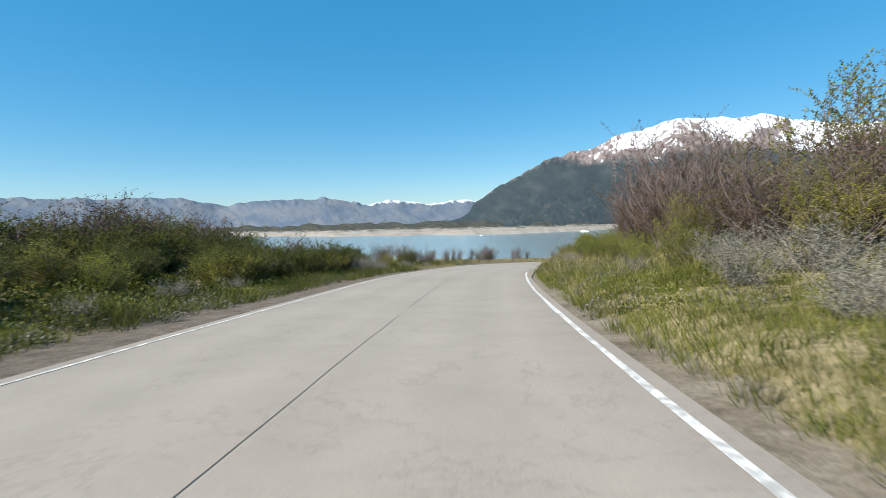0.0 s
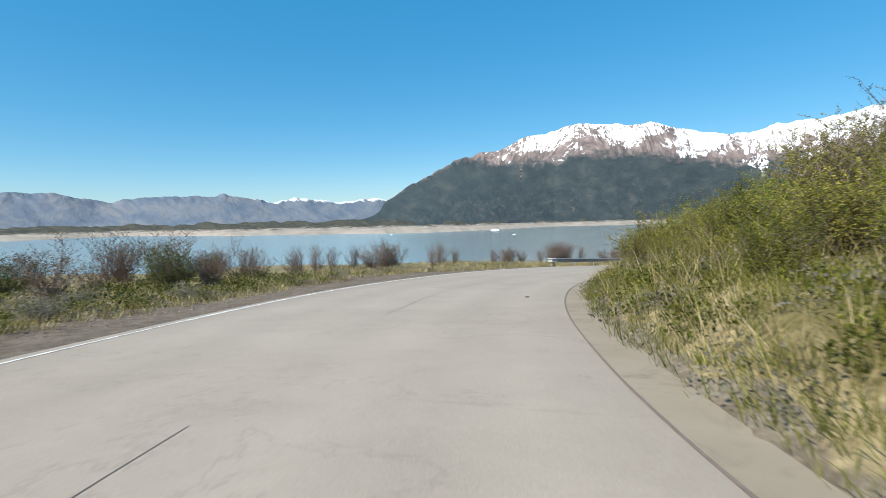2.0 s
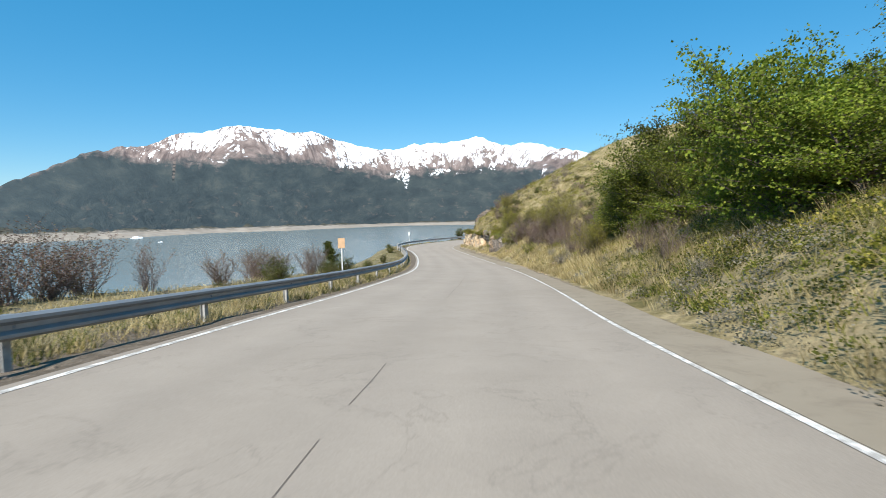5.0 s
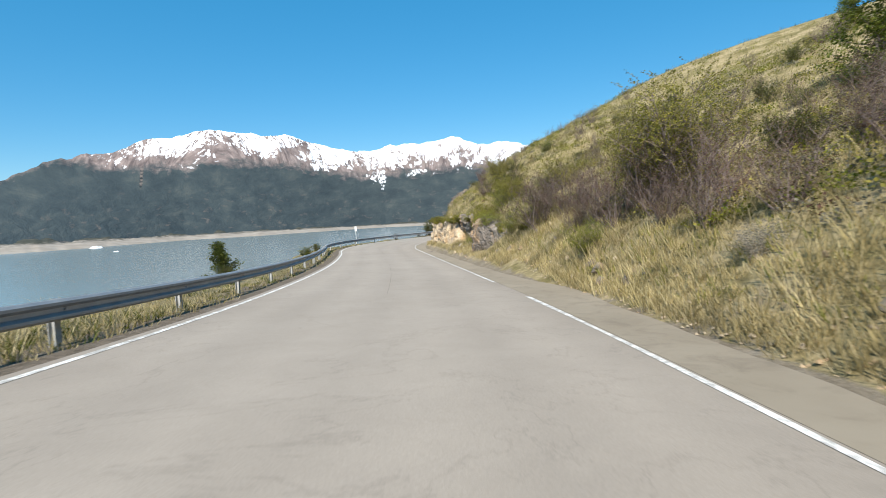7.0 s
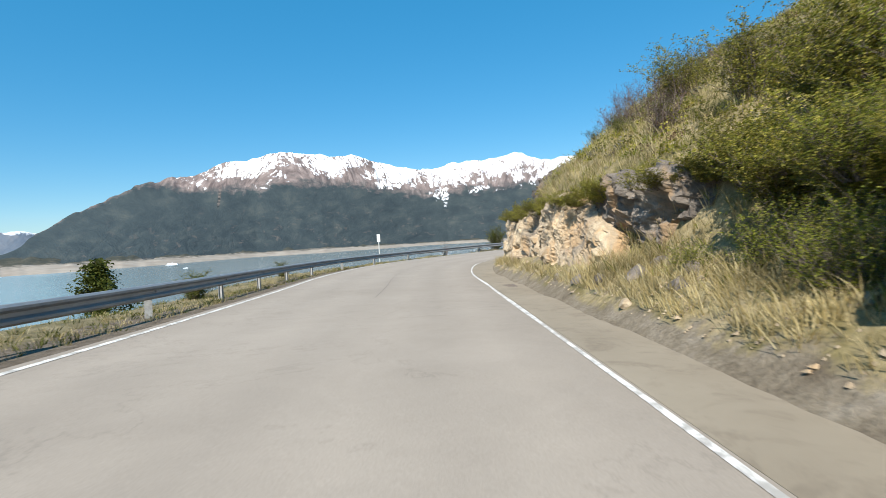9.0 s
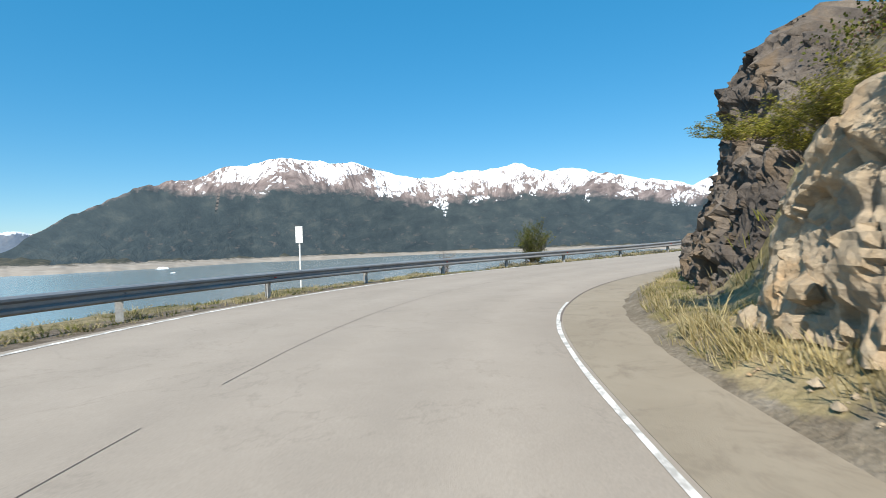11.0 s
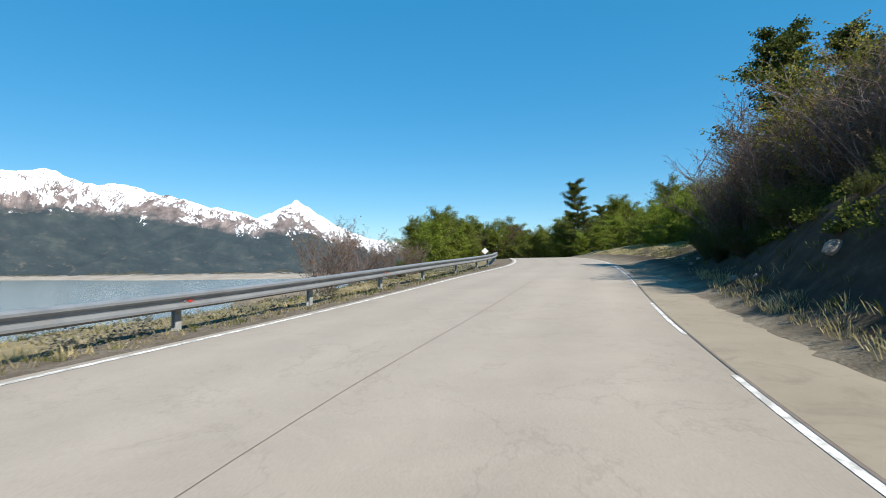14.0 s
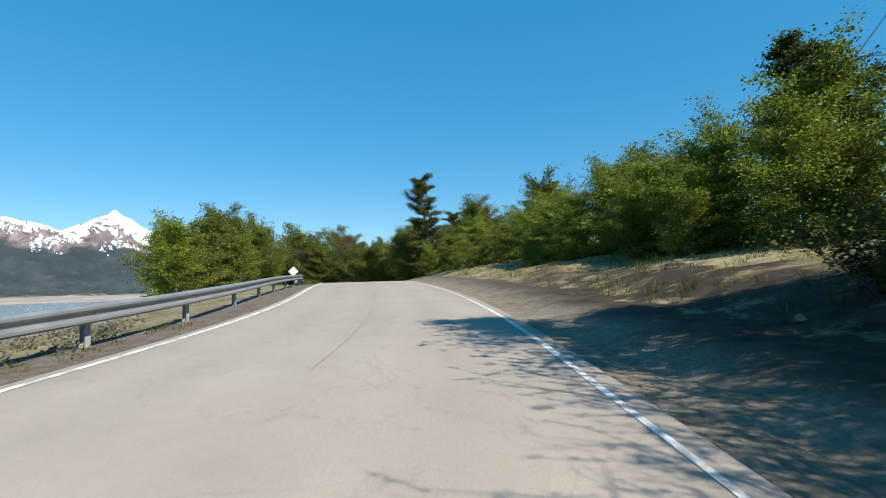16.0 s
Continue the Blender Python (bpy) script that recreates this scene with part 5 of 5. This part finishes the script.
scatter_scrub("lakeside_scrub", "low grey-olive scrub on the lake bank", GREY_LEAF, 130, 83, 169, 207, 2.6, 0.055, 0.34, 0.9, -1, 150)
scatter_scrub("lake_bank_scrub", "low grey-brown scrub on the lake bank", GREY_LEAF, 220, 89, 38, 112, 5.0, 0.055, 0.36, 1.4, -1, 170)
scatter_scrub("olive_cover", "dense low olive ground scrub on the slope", DARK_OLIVE_LEAF, 760, 76, 16, 92, 4.5, 0.050, 0.36, 0.5, 1, 200)
scatter_scrub("green_cover", "low green ground scrub on the slope", VERGE_GRASS, 560, 77, 8, 92, 4.0, 0.045, 0.34, 0.4, 1, 240)
scatter_scrub("grey_cushions", "pale grey cushion scrub along the shoulder", GREY_LEAF, 200, 78, 6, 95, 1.4, 0.045, 0.40, 0.3)
scatter_scrub("slope_thicket", "dark olive low thicket between the hillside trees", DARK_OLIVE_LEAF, 110, 86, 46, 66, 7.0, 0.075, 0.6, 4.0, 1, 150)
scatter_grass("verge_straw", "pale straw grass along the concrete shoulder", STRAW, 1200, 87,
              lambda r: ((s := r.uniform(48, 77)), edge_right(s) + 0.1 + abs(r.gauss(0, 1.1)), r.uniform(0.5, 1.2)), 0.46, 9, 0.006)
scatter_scrub("dark_hillside_scrub", "dark green scrub overhanging the rock cut", DARK_OLIVE_LEAF, 90, 74, 153, 169, 1.8, 0.06, 0.5)
scatter_scrub("bank_undergrowth", "dark tangled undergrowth on the shaded bank", DARK_LEAF, 230, 75, 166, 192, 2.2, 0.07, 0.28, 1.0, many=160)
scatter_grass("talus_grass", "straw grass and weeds on the rubble below the rock", STRAW, 5600, 69,
              lambda r: ((s := r.uniform(87, 152)), edge_right(s) + 0.15 + abs(r.gauss(0, 1.3)), r.uniform(0.4, 1.1)), 0.40, 11, 0.007)
scatter_grass("bank_weeds", "olive weeds and grass at the foot of the cliff", VERGE_GRASS, 420, 94,
              lambda r: ((s := r.uniform(150, 176)), edge_right(s) - float(np.interp(s, [150, 152, 153, 166, 172, 176], [0, 0, 0.9, 0.9, 0.3, 0.25])) + abs(r.gauss(0, 0.5)), r.uniform(0.4, 1.0)), 0.16, 12, 0.005)
scatter_grass("bank_grass", "dry grass tufts along the kerb", STRAW, 560, 70,
              lambda r: ((s := r.uniform(150, 192)), edge_right(s) - float(np.interp(s, [150, 152, 153, 166, 172, 176], [0, 0, 0.9, 0.9, 0.3, 0.25])) + abs(r.gauss(0, 0.28)), r.uniform(0.5, 1.1)), 0.26, 11, 0.006)

# ---------------------------------------------------------------- rock


def rock_face(name, label, s0, s1, inset, foot_z, height, lean, material, block, depth, seed, taper=3.0, cell=0.14, lead=None, recede=1.6, far_inset=None):
    """A broken rock wall beside the road: blocky, cracked and uneven, leaning back into the hill."""
    rows, cols = max(4, int((s1 - s0) / cell)), max(4, int(height / cell))
    verts, faces = [], []
    shift = Vector((seed * 13.7, seed * 5.1, seed * 3.3))
    for a in range(rows + 1):
        s = s0 + (s1 - s0) * a / rows
        i = min(len(RUN) - 2, int(np.searchsorted(RUN, s)) - 1)
        u = (s - RUN[i]) / max(1e-6, RUN[i + 1] - RUN[i])
        mid, right = LINE[i] * (1 - u) + LINE[i + 1] * u, RIGHT[i] * (1 - u) + RIGHT[i + 1] * u
        ends = min(1.0, (s - s0) / (lead or taper), (s1 - s) / taper)
        ends = max(0.0, ends) ** 0.6
        top = height * (0.25 + 0.75 * ends) * (1 + 0.16 * noise.noise(Vector((s * 0.45, seed, 0))))
        for b in range(cols + 1):
            v = b / cols
            up = top * v
            d = mid[3] + inset + ((far_inset or inset) - inset) * a / rows + lean * up + (1 - ends) * recede + 1.2 * max(0.0, v - 0.86) * top * 0.9
            p = Vector((mid[0] + right[0] * d, mid[1] + right[1] * d, mid[2] + foot_z + up))
            q = p / block + shift
            q.z *= 0.75
            far, near = noise.voronoi(q + 0.35 * noise.noise_vector(q * 0.9))
            tone = noise.cell(near[0] * 5.3)
            tilt = noise.cell_vector(near[0] * 3.7) - Vector((0.5, 0.5, 0.5))
            crack = min(1.0, (far[1] - far[0]) / 0.07)
            r = q * 2.6 + 0.3 * noise.noise_vector(q * 2.5)
            small_far, small_near = noise.voronoi(r)
            small_tilt = noise.cell_vector(small_near[0] * 4.1) - Vector((0.5, 0.5, 0.5))
            push = depth * (1.5 * (q - near[0]).dot(tilt) + 0.5 * tone + 0.4 * crack) + 0.5 * depth * (1.3 * (r - small_near[0]).dot(small_tilt) + 0.3 * noise.cell(small_near[0] * 2.3))
            push += 0.30 * depth * noise.fractal(p * 5.0 + shift, 0.8, 2.0, 4)
            push += 0.34 * noise.fractal(p * 0.45 + shift, 1.0, 2.0, 3)
            push *= 0.35 + 0.65 * ends
            verts.append((p.x - right[0] * push, p.y - right[1] * push, p.z + 0.25 * depth * (tone - 0.5)))
    for a in range(rows):
        for b in range(cols):
            k = a * (cols + 1) + b
            faces.append((k, k + cols + 1, k + cols + 2, k + 1))
    # the back of the mass, sunk in the hill
    rear = len(verts)
    for a in range(rows + 1):
        s = s0 + (s1 - s0) * a / rows
        i = int(np.argmin(np.abs(RUN - s)))
        low, high = Vector(verts[a * (cols + 1)]), Vector(verts[a * (cols + 1) + cols])
        into = Vector((RIGHT[i][0], RIGHT[i][1], 0)) * 1.6
        verts += [tuple(high + into - Vector((0, 0, 0.5))), tuple(low + into * 2 - Vector((0, 0, 0.4)))]
    for a in range(rows):
        k, q, r, t = a * (cols + 1), (a + 1) * (cols + 1), rear + 2 * a, rear + 2 * a + 2
        faces += [(k + cols, q + cols, t, r), (r, t, t + 1, r + 1), (r + 1, t + 1, q, k)]
    for a in (0, rows):
        ring = [a * (cols + 1) + b for b in range(cols + 1)] + [rear + 2 * a, rear + 2 * a + 1]
        faces.append(tuple(ring if a == 0 else ring[::-1]))
    ob = mesh_object(name, verts, faces, material)
    rng = random.Random(seed)
    for _ in range(int((s1 - s0) * 0.8)):
        at = Vector(verts[rng.randint(1, rows - 1) * (cols + 1) + int(cols * rng.uniform(0.0, 0.75) ** 1.6)])
        size = rng.uniform(0.12, 0.34)
        bm = bmesh.new()
        bmesh.ops.create_icosphere(bm, subdivisions=1, radius=1.0)
        for v in bm.verts:
            n = v.co.normalized()
            far, near = noise.voronoi(n * 1.1 + at)
            v.co = at + Vector((n.x, n.y * 0.8, n.z * 0.7)) * size * (0.75 + 0.5 * far[0] + 0.3 * noise.noise(n * 1.5 + at))
        part("boulder", bm, material, ob)
    return tagged(ob, label, "rock", "roadside rock cuts")


rock_face("rock_face", "tan broken rock cut in the hillside", 134.6, 151.0, 1.95, 0.3, 2.35, 0.20, TAN_ROCK, 0.46, 0.17, 1, 1.8, 0.06, 4.0, 0.2, 1.7)
rock_face("rock_face", "weathered grey rock outcrop standing from the bank", 121.6, 127.3, 2.7, 0.0, 2.2, 0.12, GREY_ROCK, 0.40, 0.12, 2, 0.7, 0.06, 4.4, 0.9, 1.4)
rock_face("rock_face", "overhung grey rock ledge under the scrub", 131.9, 138.0, 3.5, 0.3, 2.4, -0.24, GREY_ROCK, 0.7, 0.34, 4, 1.2, 0.07, 1.6, 1.0, 2.9)
rock_face("rock_face", "dark jagged rock cliff rising over the road", 152.5, 171.0, 2.55, -0.1, 5.6, 0.27, CLIFF_ROCK, 0.36, 0.26, 3, 8.0, 0.08, 5.0, 0.6, 2.2)


def stone(name, label, x, y, size, material, seed, group=""):
    rng = random.Random(seed)
    bm = bmesh.new()
    bmesh.ops.create_icosphere(bm, subdivisions=2, radius=1.0)
    shift = Vector((seed * 3.1, seed * 1.7, seed))
    faces = [(rand_way(rng, 0.2), rng.uniform(0.45, 0.75)) for _ in range(9)]
    for v in bm.verts:
        n = v.co.normalized()
        v.co = n * (1 + 0.45 * noise.noise(n * 1.3 + shift) + 0.16 * noise.noise(n * 4 + shift))
        for flat, depth in faces:
            over = v.co.dot(flat) - depth
            if over > 0:
                v.co -= flat * over * 0.9
        v.co = Vector((v.co.x * size, v.co.y * size * 0.8, v.co.z * size * 0.62))
    data = bpy.data.meshes.new(name)
    bm.to_mesh(data)
    bm.free()
    data.materials.append(material)
    ob = new(name, data)
    ob.matrix_basis = pose(x, y, ground_z(x, y) + size * 0.2, rng.uniform(-15, 15), rng.uniform(-15, 15), rng.uniform(0, 360))
    return tagged(ob, label, "stone", group)


_rng = random.Random(81)
for _k in range(46):
    _s = _rng.choice((_rng.uniform(94, 150), _rng.uniform(94, 150), _rng.uniform(165, 200)))
    _p = road_point(_s, edge_right(_s) + abs(_rng.gauss(0.4, 0.9)))
    stone("stone", "small fallen stone at the foot of the bank", _p.x, _p.y, _rng.uniform(0.05, 0.16) * (2.2 if _k % 9 == 0 else 1), TAN_ROCK if _k % 3 else GREY_ROCK, 100 + _k, "fallen stones")

for _k, (_s, _d, _r) in enumerate(((110.6, 1.9, 0.2), (111.3, 2.2, 0.26), (112.2, 2.3, 0.22), (109.4, 2.0, 0.18), (130.6, 1.8, 0.24), (132.0, 1.9, 0.3), (131.2, 2.4, 0.3), (133.2, 1.6, 0.22), (122.4, 2.0, 0.26), (120.9, 2.2, 0.26), (119.6, 2.3, 0.2), (134.6, 1.5, 0.2), (136.0, 1.45, 0.16))):
    _p = road_point(_s, LINE[int(np.argmin(np.abs(RUN - _s))), 3] + _d)
    stone("boulder", "dark grey-brown boulder half sunk in the grassy bank", _p.x, _p.y, _r, GREY_ROCK, 160 + _k, "bank boulders")



def scatter_pebbles(name, label, count, seed, spot, material):
    """Loose angular pebbles lying on the verge, in one mesh."""
    rng = random.Random(seed)
    picks = []
    for _ in range(count):
        s, d = spot(rng)
        p = road_point(s, d)
        picks.append((p.x, p.y))
    picks = np.array(picks)
    heights = surface_z(picks[:, 0], picks[:, 1])
    geo = Geo()
    for (x, y), z in zip(picks, heights):
        r = rng.uniform(0.012, 0.034) * (2.0 if rng.random() < 0.08 else 1.0)
        k, turn = len(geo.verts), rng.uniform(0, 6.283)
        for j in range(5):
            a = turn + 6.283 * j / 5
            geo.verts.append(Vector((x + math.cos(a) * r * rng.uniform(0.7, 1.2), y + math.sin(a) * r * rng.uniform(0.7, 1.2), z - 0.005 + rng.uniform(0, 0.3) * r)))
        geo.verts.append(Vector((x + rng.uniform(-0.4, 0.4) * r, y + rng.uniform(-0.4, 0.4) * r, z + r * rng.uniform(0.6, 1.0))))
        geo.faces += [(k + j, k + (j + 1) % 5, k + 5) for j in range(5)]
    return tagged(geo.build(name, material), label, "gravel", kind="stuff")


scatter_pebbles("loose_gravel", "grey-brown pebbles on the gravel verge", 2600, 95, lambda r: ((s := r.uniform(20, 78)), edge_left(s) + r.uniform(-0.9, 0.9)), GREY_ROCK)
scatter_pebbles("loose_rubble", "tan rock chips below the rock cuts", 1800, 96, lambda r: ((s := r.uniform(98, 153)), edge_right(s) + abs(r.gauss(0.1, 0.5))), TAN_ROCK)

# ---------------------------------------------------------------- guardrail


def sweep(points, section, ups=Vector((0, 0, 1))):
    """A section of (outward, up) pairs swept along points, closed at its ends."""
    verts, faces = [], []
    n = len(section)
    for k, p in enumerate(points):
        along = points[min(k + 1, len(points) - 1)] - points[max(k - 1, 0)]
        along.z = 0
        along.normalize()
        out = Vector((along.y, -along.x, 0))
        verts += [p + out * a + ups * b for a, b in section]
    for k in range(len(points) - 1):
        for j in range(n):
            a, b = k * n + j, k * n + (j + 1) % n
            faces.append((a, a + n, b + n, b))
    faces += [tuple(range(n)), tuple(range((len(points) - 1) * n, len(points) * n))[::-1]]
    return verts, faces


RAIL_UP = 0.45
RAIL_END = float(RUN[np.argmin(np.hypot(LINE[:, 0] - 164.2, LINE[:, 1] - 116.5))])


def make_guardrail(s0, s1):
    start = road_point(s0, 0)
    rail = base_at("guardrail", 0, 0, 0, "galvanised W-beam guardrail on short steel posts", "guardrail")
    off = lambda s: -float(np.interp(s, RUN, LINE[:, 3])) - float(np.interp(s, [s0, s0 + 8, 117, 140, 165, 178, s1 - 12, s1], [0.85, 1.05, 1.05, 1.25, 1.5, 1.4, 1.4, 1.6]))
    face = [(0.0, 0.155), (0.025, 0.15), (0.08, 0.115), (0.08, 0.075), (0.01, 0.03), (0.01, -0.03), (0.08, -0.075), (0.08, -0.115), (0.025, -0.15), (0.0, -0.155)]
    section = face + [(a - 0.008, b) for a, b in face[::-1]]
    step, s, k = 4.0, s0, 0
    while s < s1 - 1:
        e = min(s + step, s1)
        pts = [road_point(q, off(q), RAIL_UP) for q in np.linspace(s, e + 0.12, 6)]
        verts, faces = sweep(pts, section)
        beam = mesh_object("rail_panel", verts, faces, STEEL_MAT, rail)
        # post with its spacer block, and the bolts of the joint
        p, q = road_point(s + 0.06, off(s) - 0.16, 0), road_point(s + 0.4, off(s) - 0.16, 0)
        turn = math.degrees(math.atan2(q.y - p.y, q.x - p.x))
        bm = bmesh.new()
        low = min(p.z, ground_z(p.x, p.y)) - 0.25 - p.z
        for cx, cy, w, d, z0, z1 in ((0, 0.045, 0.13, 0.010, low, RAIL_UP + 0.12), (0, -0.045, 0.13, 0.010, low, RAIL_UP + 0.12), (0, 0, 0.010, 0.09, low, RAIL_UP + 0.12)):
            bmesh.ops.create_cube(bm, size=1, matrix=Matrix.Translation((cx, cy, (z0 + z1) / 2)) @ Matrix.Diagonal((w, d, z1 - z0, 1)))
        post = part("post", bm, POST_MAT, rail, "pale weathered steel post")
        post.matrix_basis = pose(p.x, p.y, p.z, 0, 0, turn)
        bm = bmesh.new()
        bmesh.ops.create_cube(bm, size=1, matrix=Matrix.Diagonal((0.10, 0.13, 0.30, 1)))
        spacer = part("spacer_block", bm, STEEL_MAT, rail)
        r = road_point(s + 0.06, off(s) - 0.075, RAIL_UP)
        spacer.matrix_basis = pose(r.x, r.y, r.z, 0, 0, turn)
        bm = bmesh.new()
        bmesh.ops.create_cone(bm, cap_ends=True, segments=8, radius1=0.026, radius2=0.018, depth=0.03, matrix=Matrix.Rotation(radians(90), 4, "X"))
        bolt = part("bolt", bm, STEEL_MAT, beam)
        r = road_point(s + 0.06, off(s) + 0.02, RAIL_UP)
        bolt.matrix_basis = pose(r.x, r.y, r.z, 0, 0, turn)
        if s > 150 and k % 2 == 0:
            bm = bmesh.new()
            bmesh.ops.create_cube(bm, size=1, matrix=Matrix.Translation((0.12, 0, 0.0)) @ Matrix.Diagonal((0.09, 0.015, 0.035, 1)))
            mark = part("reflector", bm, RED_PLASTIC, rail, "small red reflector")
            r = road_point(s + 0.06, off(s) + 0.03, RAIL_UP)
            mark.matrix_basis = pose(r.x, r.y, r.z, 0, 0, turn)
        s, k = s + step, k + 1
    # rounded end wings
    for q, name, way in ((s0, "end_wing", -1), (s1, "end_wing", 1)):
        pts = [road_point(q + way * 0.35 * t, off(q) + 0.03 - 0.32 * t * t, RAIL_UP) for t in np.linspace(0, 1.3, 6)]
        verts, faces = sweep(pts if way > 0 else pts[::-1], [(a, b * 1.05) for a, b in section])
        mesh_object(name, verts, faces, POST_MAT, rail, False, "pale bent end wing of the rail")
    return rail


make_guardrail(69.9, RAIL_END)

# ---------------------------------------------------------------- signs, posts and lake ice


def road_sign(name, label, x, y, turn, post_h, plate, shape, plate_mat, tilt=0.0):
    z = ground_z(x, y)
    ob = base_at(name, x, y, z, label, "road sign", "", turn)
    bm = bmesh.new()
    bmesh.ops.create_cone(bm, cap_ends=True, segments=8, radius1=0.035, radius2=0.035, depth=post_h + 0.3, matrix=Matrix.Translation((0, 0, post_h / 2 - 0.15)))
    part("post", bm, WHITE_METAL, ob)
    bm = bmesh.new()
    w, h = plate
    spin = Matrix.Rotation(radians(45), 4, "Y") if shape == "diamond" else Matrix.Identity(4)
    bmesh.ops.create_cube(bm, size=1, matrix=Matrix.Translation((0, -0.05, post_h - h * 0.45)) @ spin @ Matrix.Diagonal((w, 0.012, h, 1)))
    bmesh.ops.bevel(bm, geom=[e for e in bm.edges], offset=0.004, segments=1, affect="EDGES")
    part("plate", bm, plate_mat, ob, "flat metal plate seen from behind" if shape == "diamond" else "flat metal plate")
    bm = bmesh.new()
    for dz in (0.12, -0.12):
        bmesh.ops.create_cube(bm, size=1, matrix=Matrix.Translation((0, -0.02, post_h - h * 0.45 + dz)) @ Matrix.Diagonal((0.12, 0.06, 0.03, 1)))
    part("bracket", bm, STEEL_MAT, ob)
    return ob


road_sign("road_sign", "diamond-shaped sign with a bare pale back on a white post", 164.2, 121.3, -95, 1.75, (0.62, 0.62), "diamond", WHITE_METAL)
road_sign("road_sign", "faded orange sign on a short post behind the guardrail", 38.1, 85.3, -45, -3.5 - ground_z(38.1, 85.3), (0.34, 0.5), "plain", ORANGE_METAL)
road_sign("road_sign", "narrow white marker sign beyond the guardrail", 84.5, 131.7, -40, -4.6 - ground_z(84.5, 131.7), (0.26, 0.6), "plain", WHITE_METAL)
road_sign("marker_post", "short white marker post beyond the crest", 179.5, 117.6, -95, 1.1, (0.12, 0.3), "plain", WHITE_METAL)


def ice_floe(x, y, size, seed):
    bm = bmesh.new()
    bmesh.ops.create_icosphere(bm, subdivisions=3, radius=1.0)
    shift = Vector((seed, seed * 2.0, 0))
    for v in bm.verts:
        n = v.co.normalized()
        k = 1 + 0.5 * noise.noise(n * 1.8 + shift) + 0.25 * noise.noise(n * 5 + shift)
        v.co = Vector((n.x * size * k, n.y * size * 0.6 * k, max(-0.15, n.z) * size * 0.32 * k))
    data = bpy.data.meshes.new("ice_floe")
    bm.to_mesh(data)
    bm.free()
    data.materials.append(ICE)
    ob = new("ice_floe", data)
    ob.location = (x, y, LAKE_Z)
    return tagged(ob, "white lump of glacier ice floating on the lake", "ice floe", "floating ice")


ice_floe(275.7, 1022.0, 9.0, 2)
ice_floe(60.0, 900.0, 3.0, 5)
ice_floe(215.0, 700.0, 2.5, 7)


def drain_cover(x, y, w, h, turn, label):
    z = road_z(x, y)
    ob = base_at("drain_cover", x, y, z, label, "drain cover", "covers in the paving", turn)
    bm = bmesh.new()
    for cx, cy, sx, sy in ((0, h / 2, w, 0.05), (0, -h / 2, w, 0.05), (w / 2, 0, 0.05, h), (-w / 2, 0, 0.05, h)):
        bmesh.ops.create_cube(bm, size=1, matrix=Matrix.Translation((cx, cy, 0.006)) @ Matrix.Diagonal((sx, sy, 0.012, 1)))
    part("frame", bm, DARK_JOINT, ob)
    for k in range(5):
        bm = bmesh.new()
        bmesh.ops.create_cube(bm, size=1, matrix=Matrix.Translation((w * (k - 2) / 5.4, 0, 0.004)) @ Matrix.Diagonal((w / 9, h, 0.012, 1)))
        part("bar", bm, DARK_JOINT, ob)
    return ob


def road_z(x, y):
    i, d = road_coords(np.array([x]), np.array([y]))
    return float(LINE[i[0], 2] - BANK[i[0]] * d[0])


drain_cover(27.5, 63.9, 0.8, 0.45, 45, "dark iron drain grating in the concrete shoulder")
drain_cover(73.5, 108.7, 0.7, 0.45, 50, "dark iron drain grating in the concrete shoulder")


def round_cover(x, y):
    ob = base_at("drain_cover", x, y, road_z(x, y), "small round dark iron cover set in the concrete road", "drain cover", "covers in the paving")
    bm = bmesh.new()
    bmesh.ops.create_cone(bm, cap_ends=True, segments=16, radius1=0.068, radius2=0.060, depth=0.016, matrix=Matrix.Translation((0, 0, 0.004)))
    part("rim", bm, DARK_JOINT, ob)
    bm = bmesh.new()
    bmesh.ops.create_cone(bm, cap_ends=True, segments=16, radius1=0.052, radius2=0.046, depth=0.016, matrix=Matrix.Translation((0, 0, 0.009)))
    part("lid", bm, IRON, ob)
    return ob


round_cover(5.6, 38.6)
round_cover(7.6, 42.2)
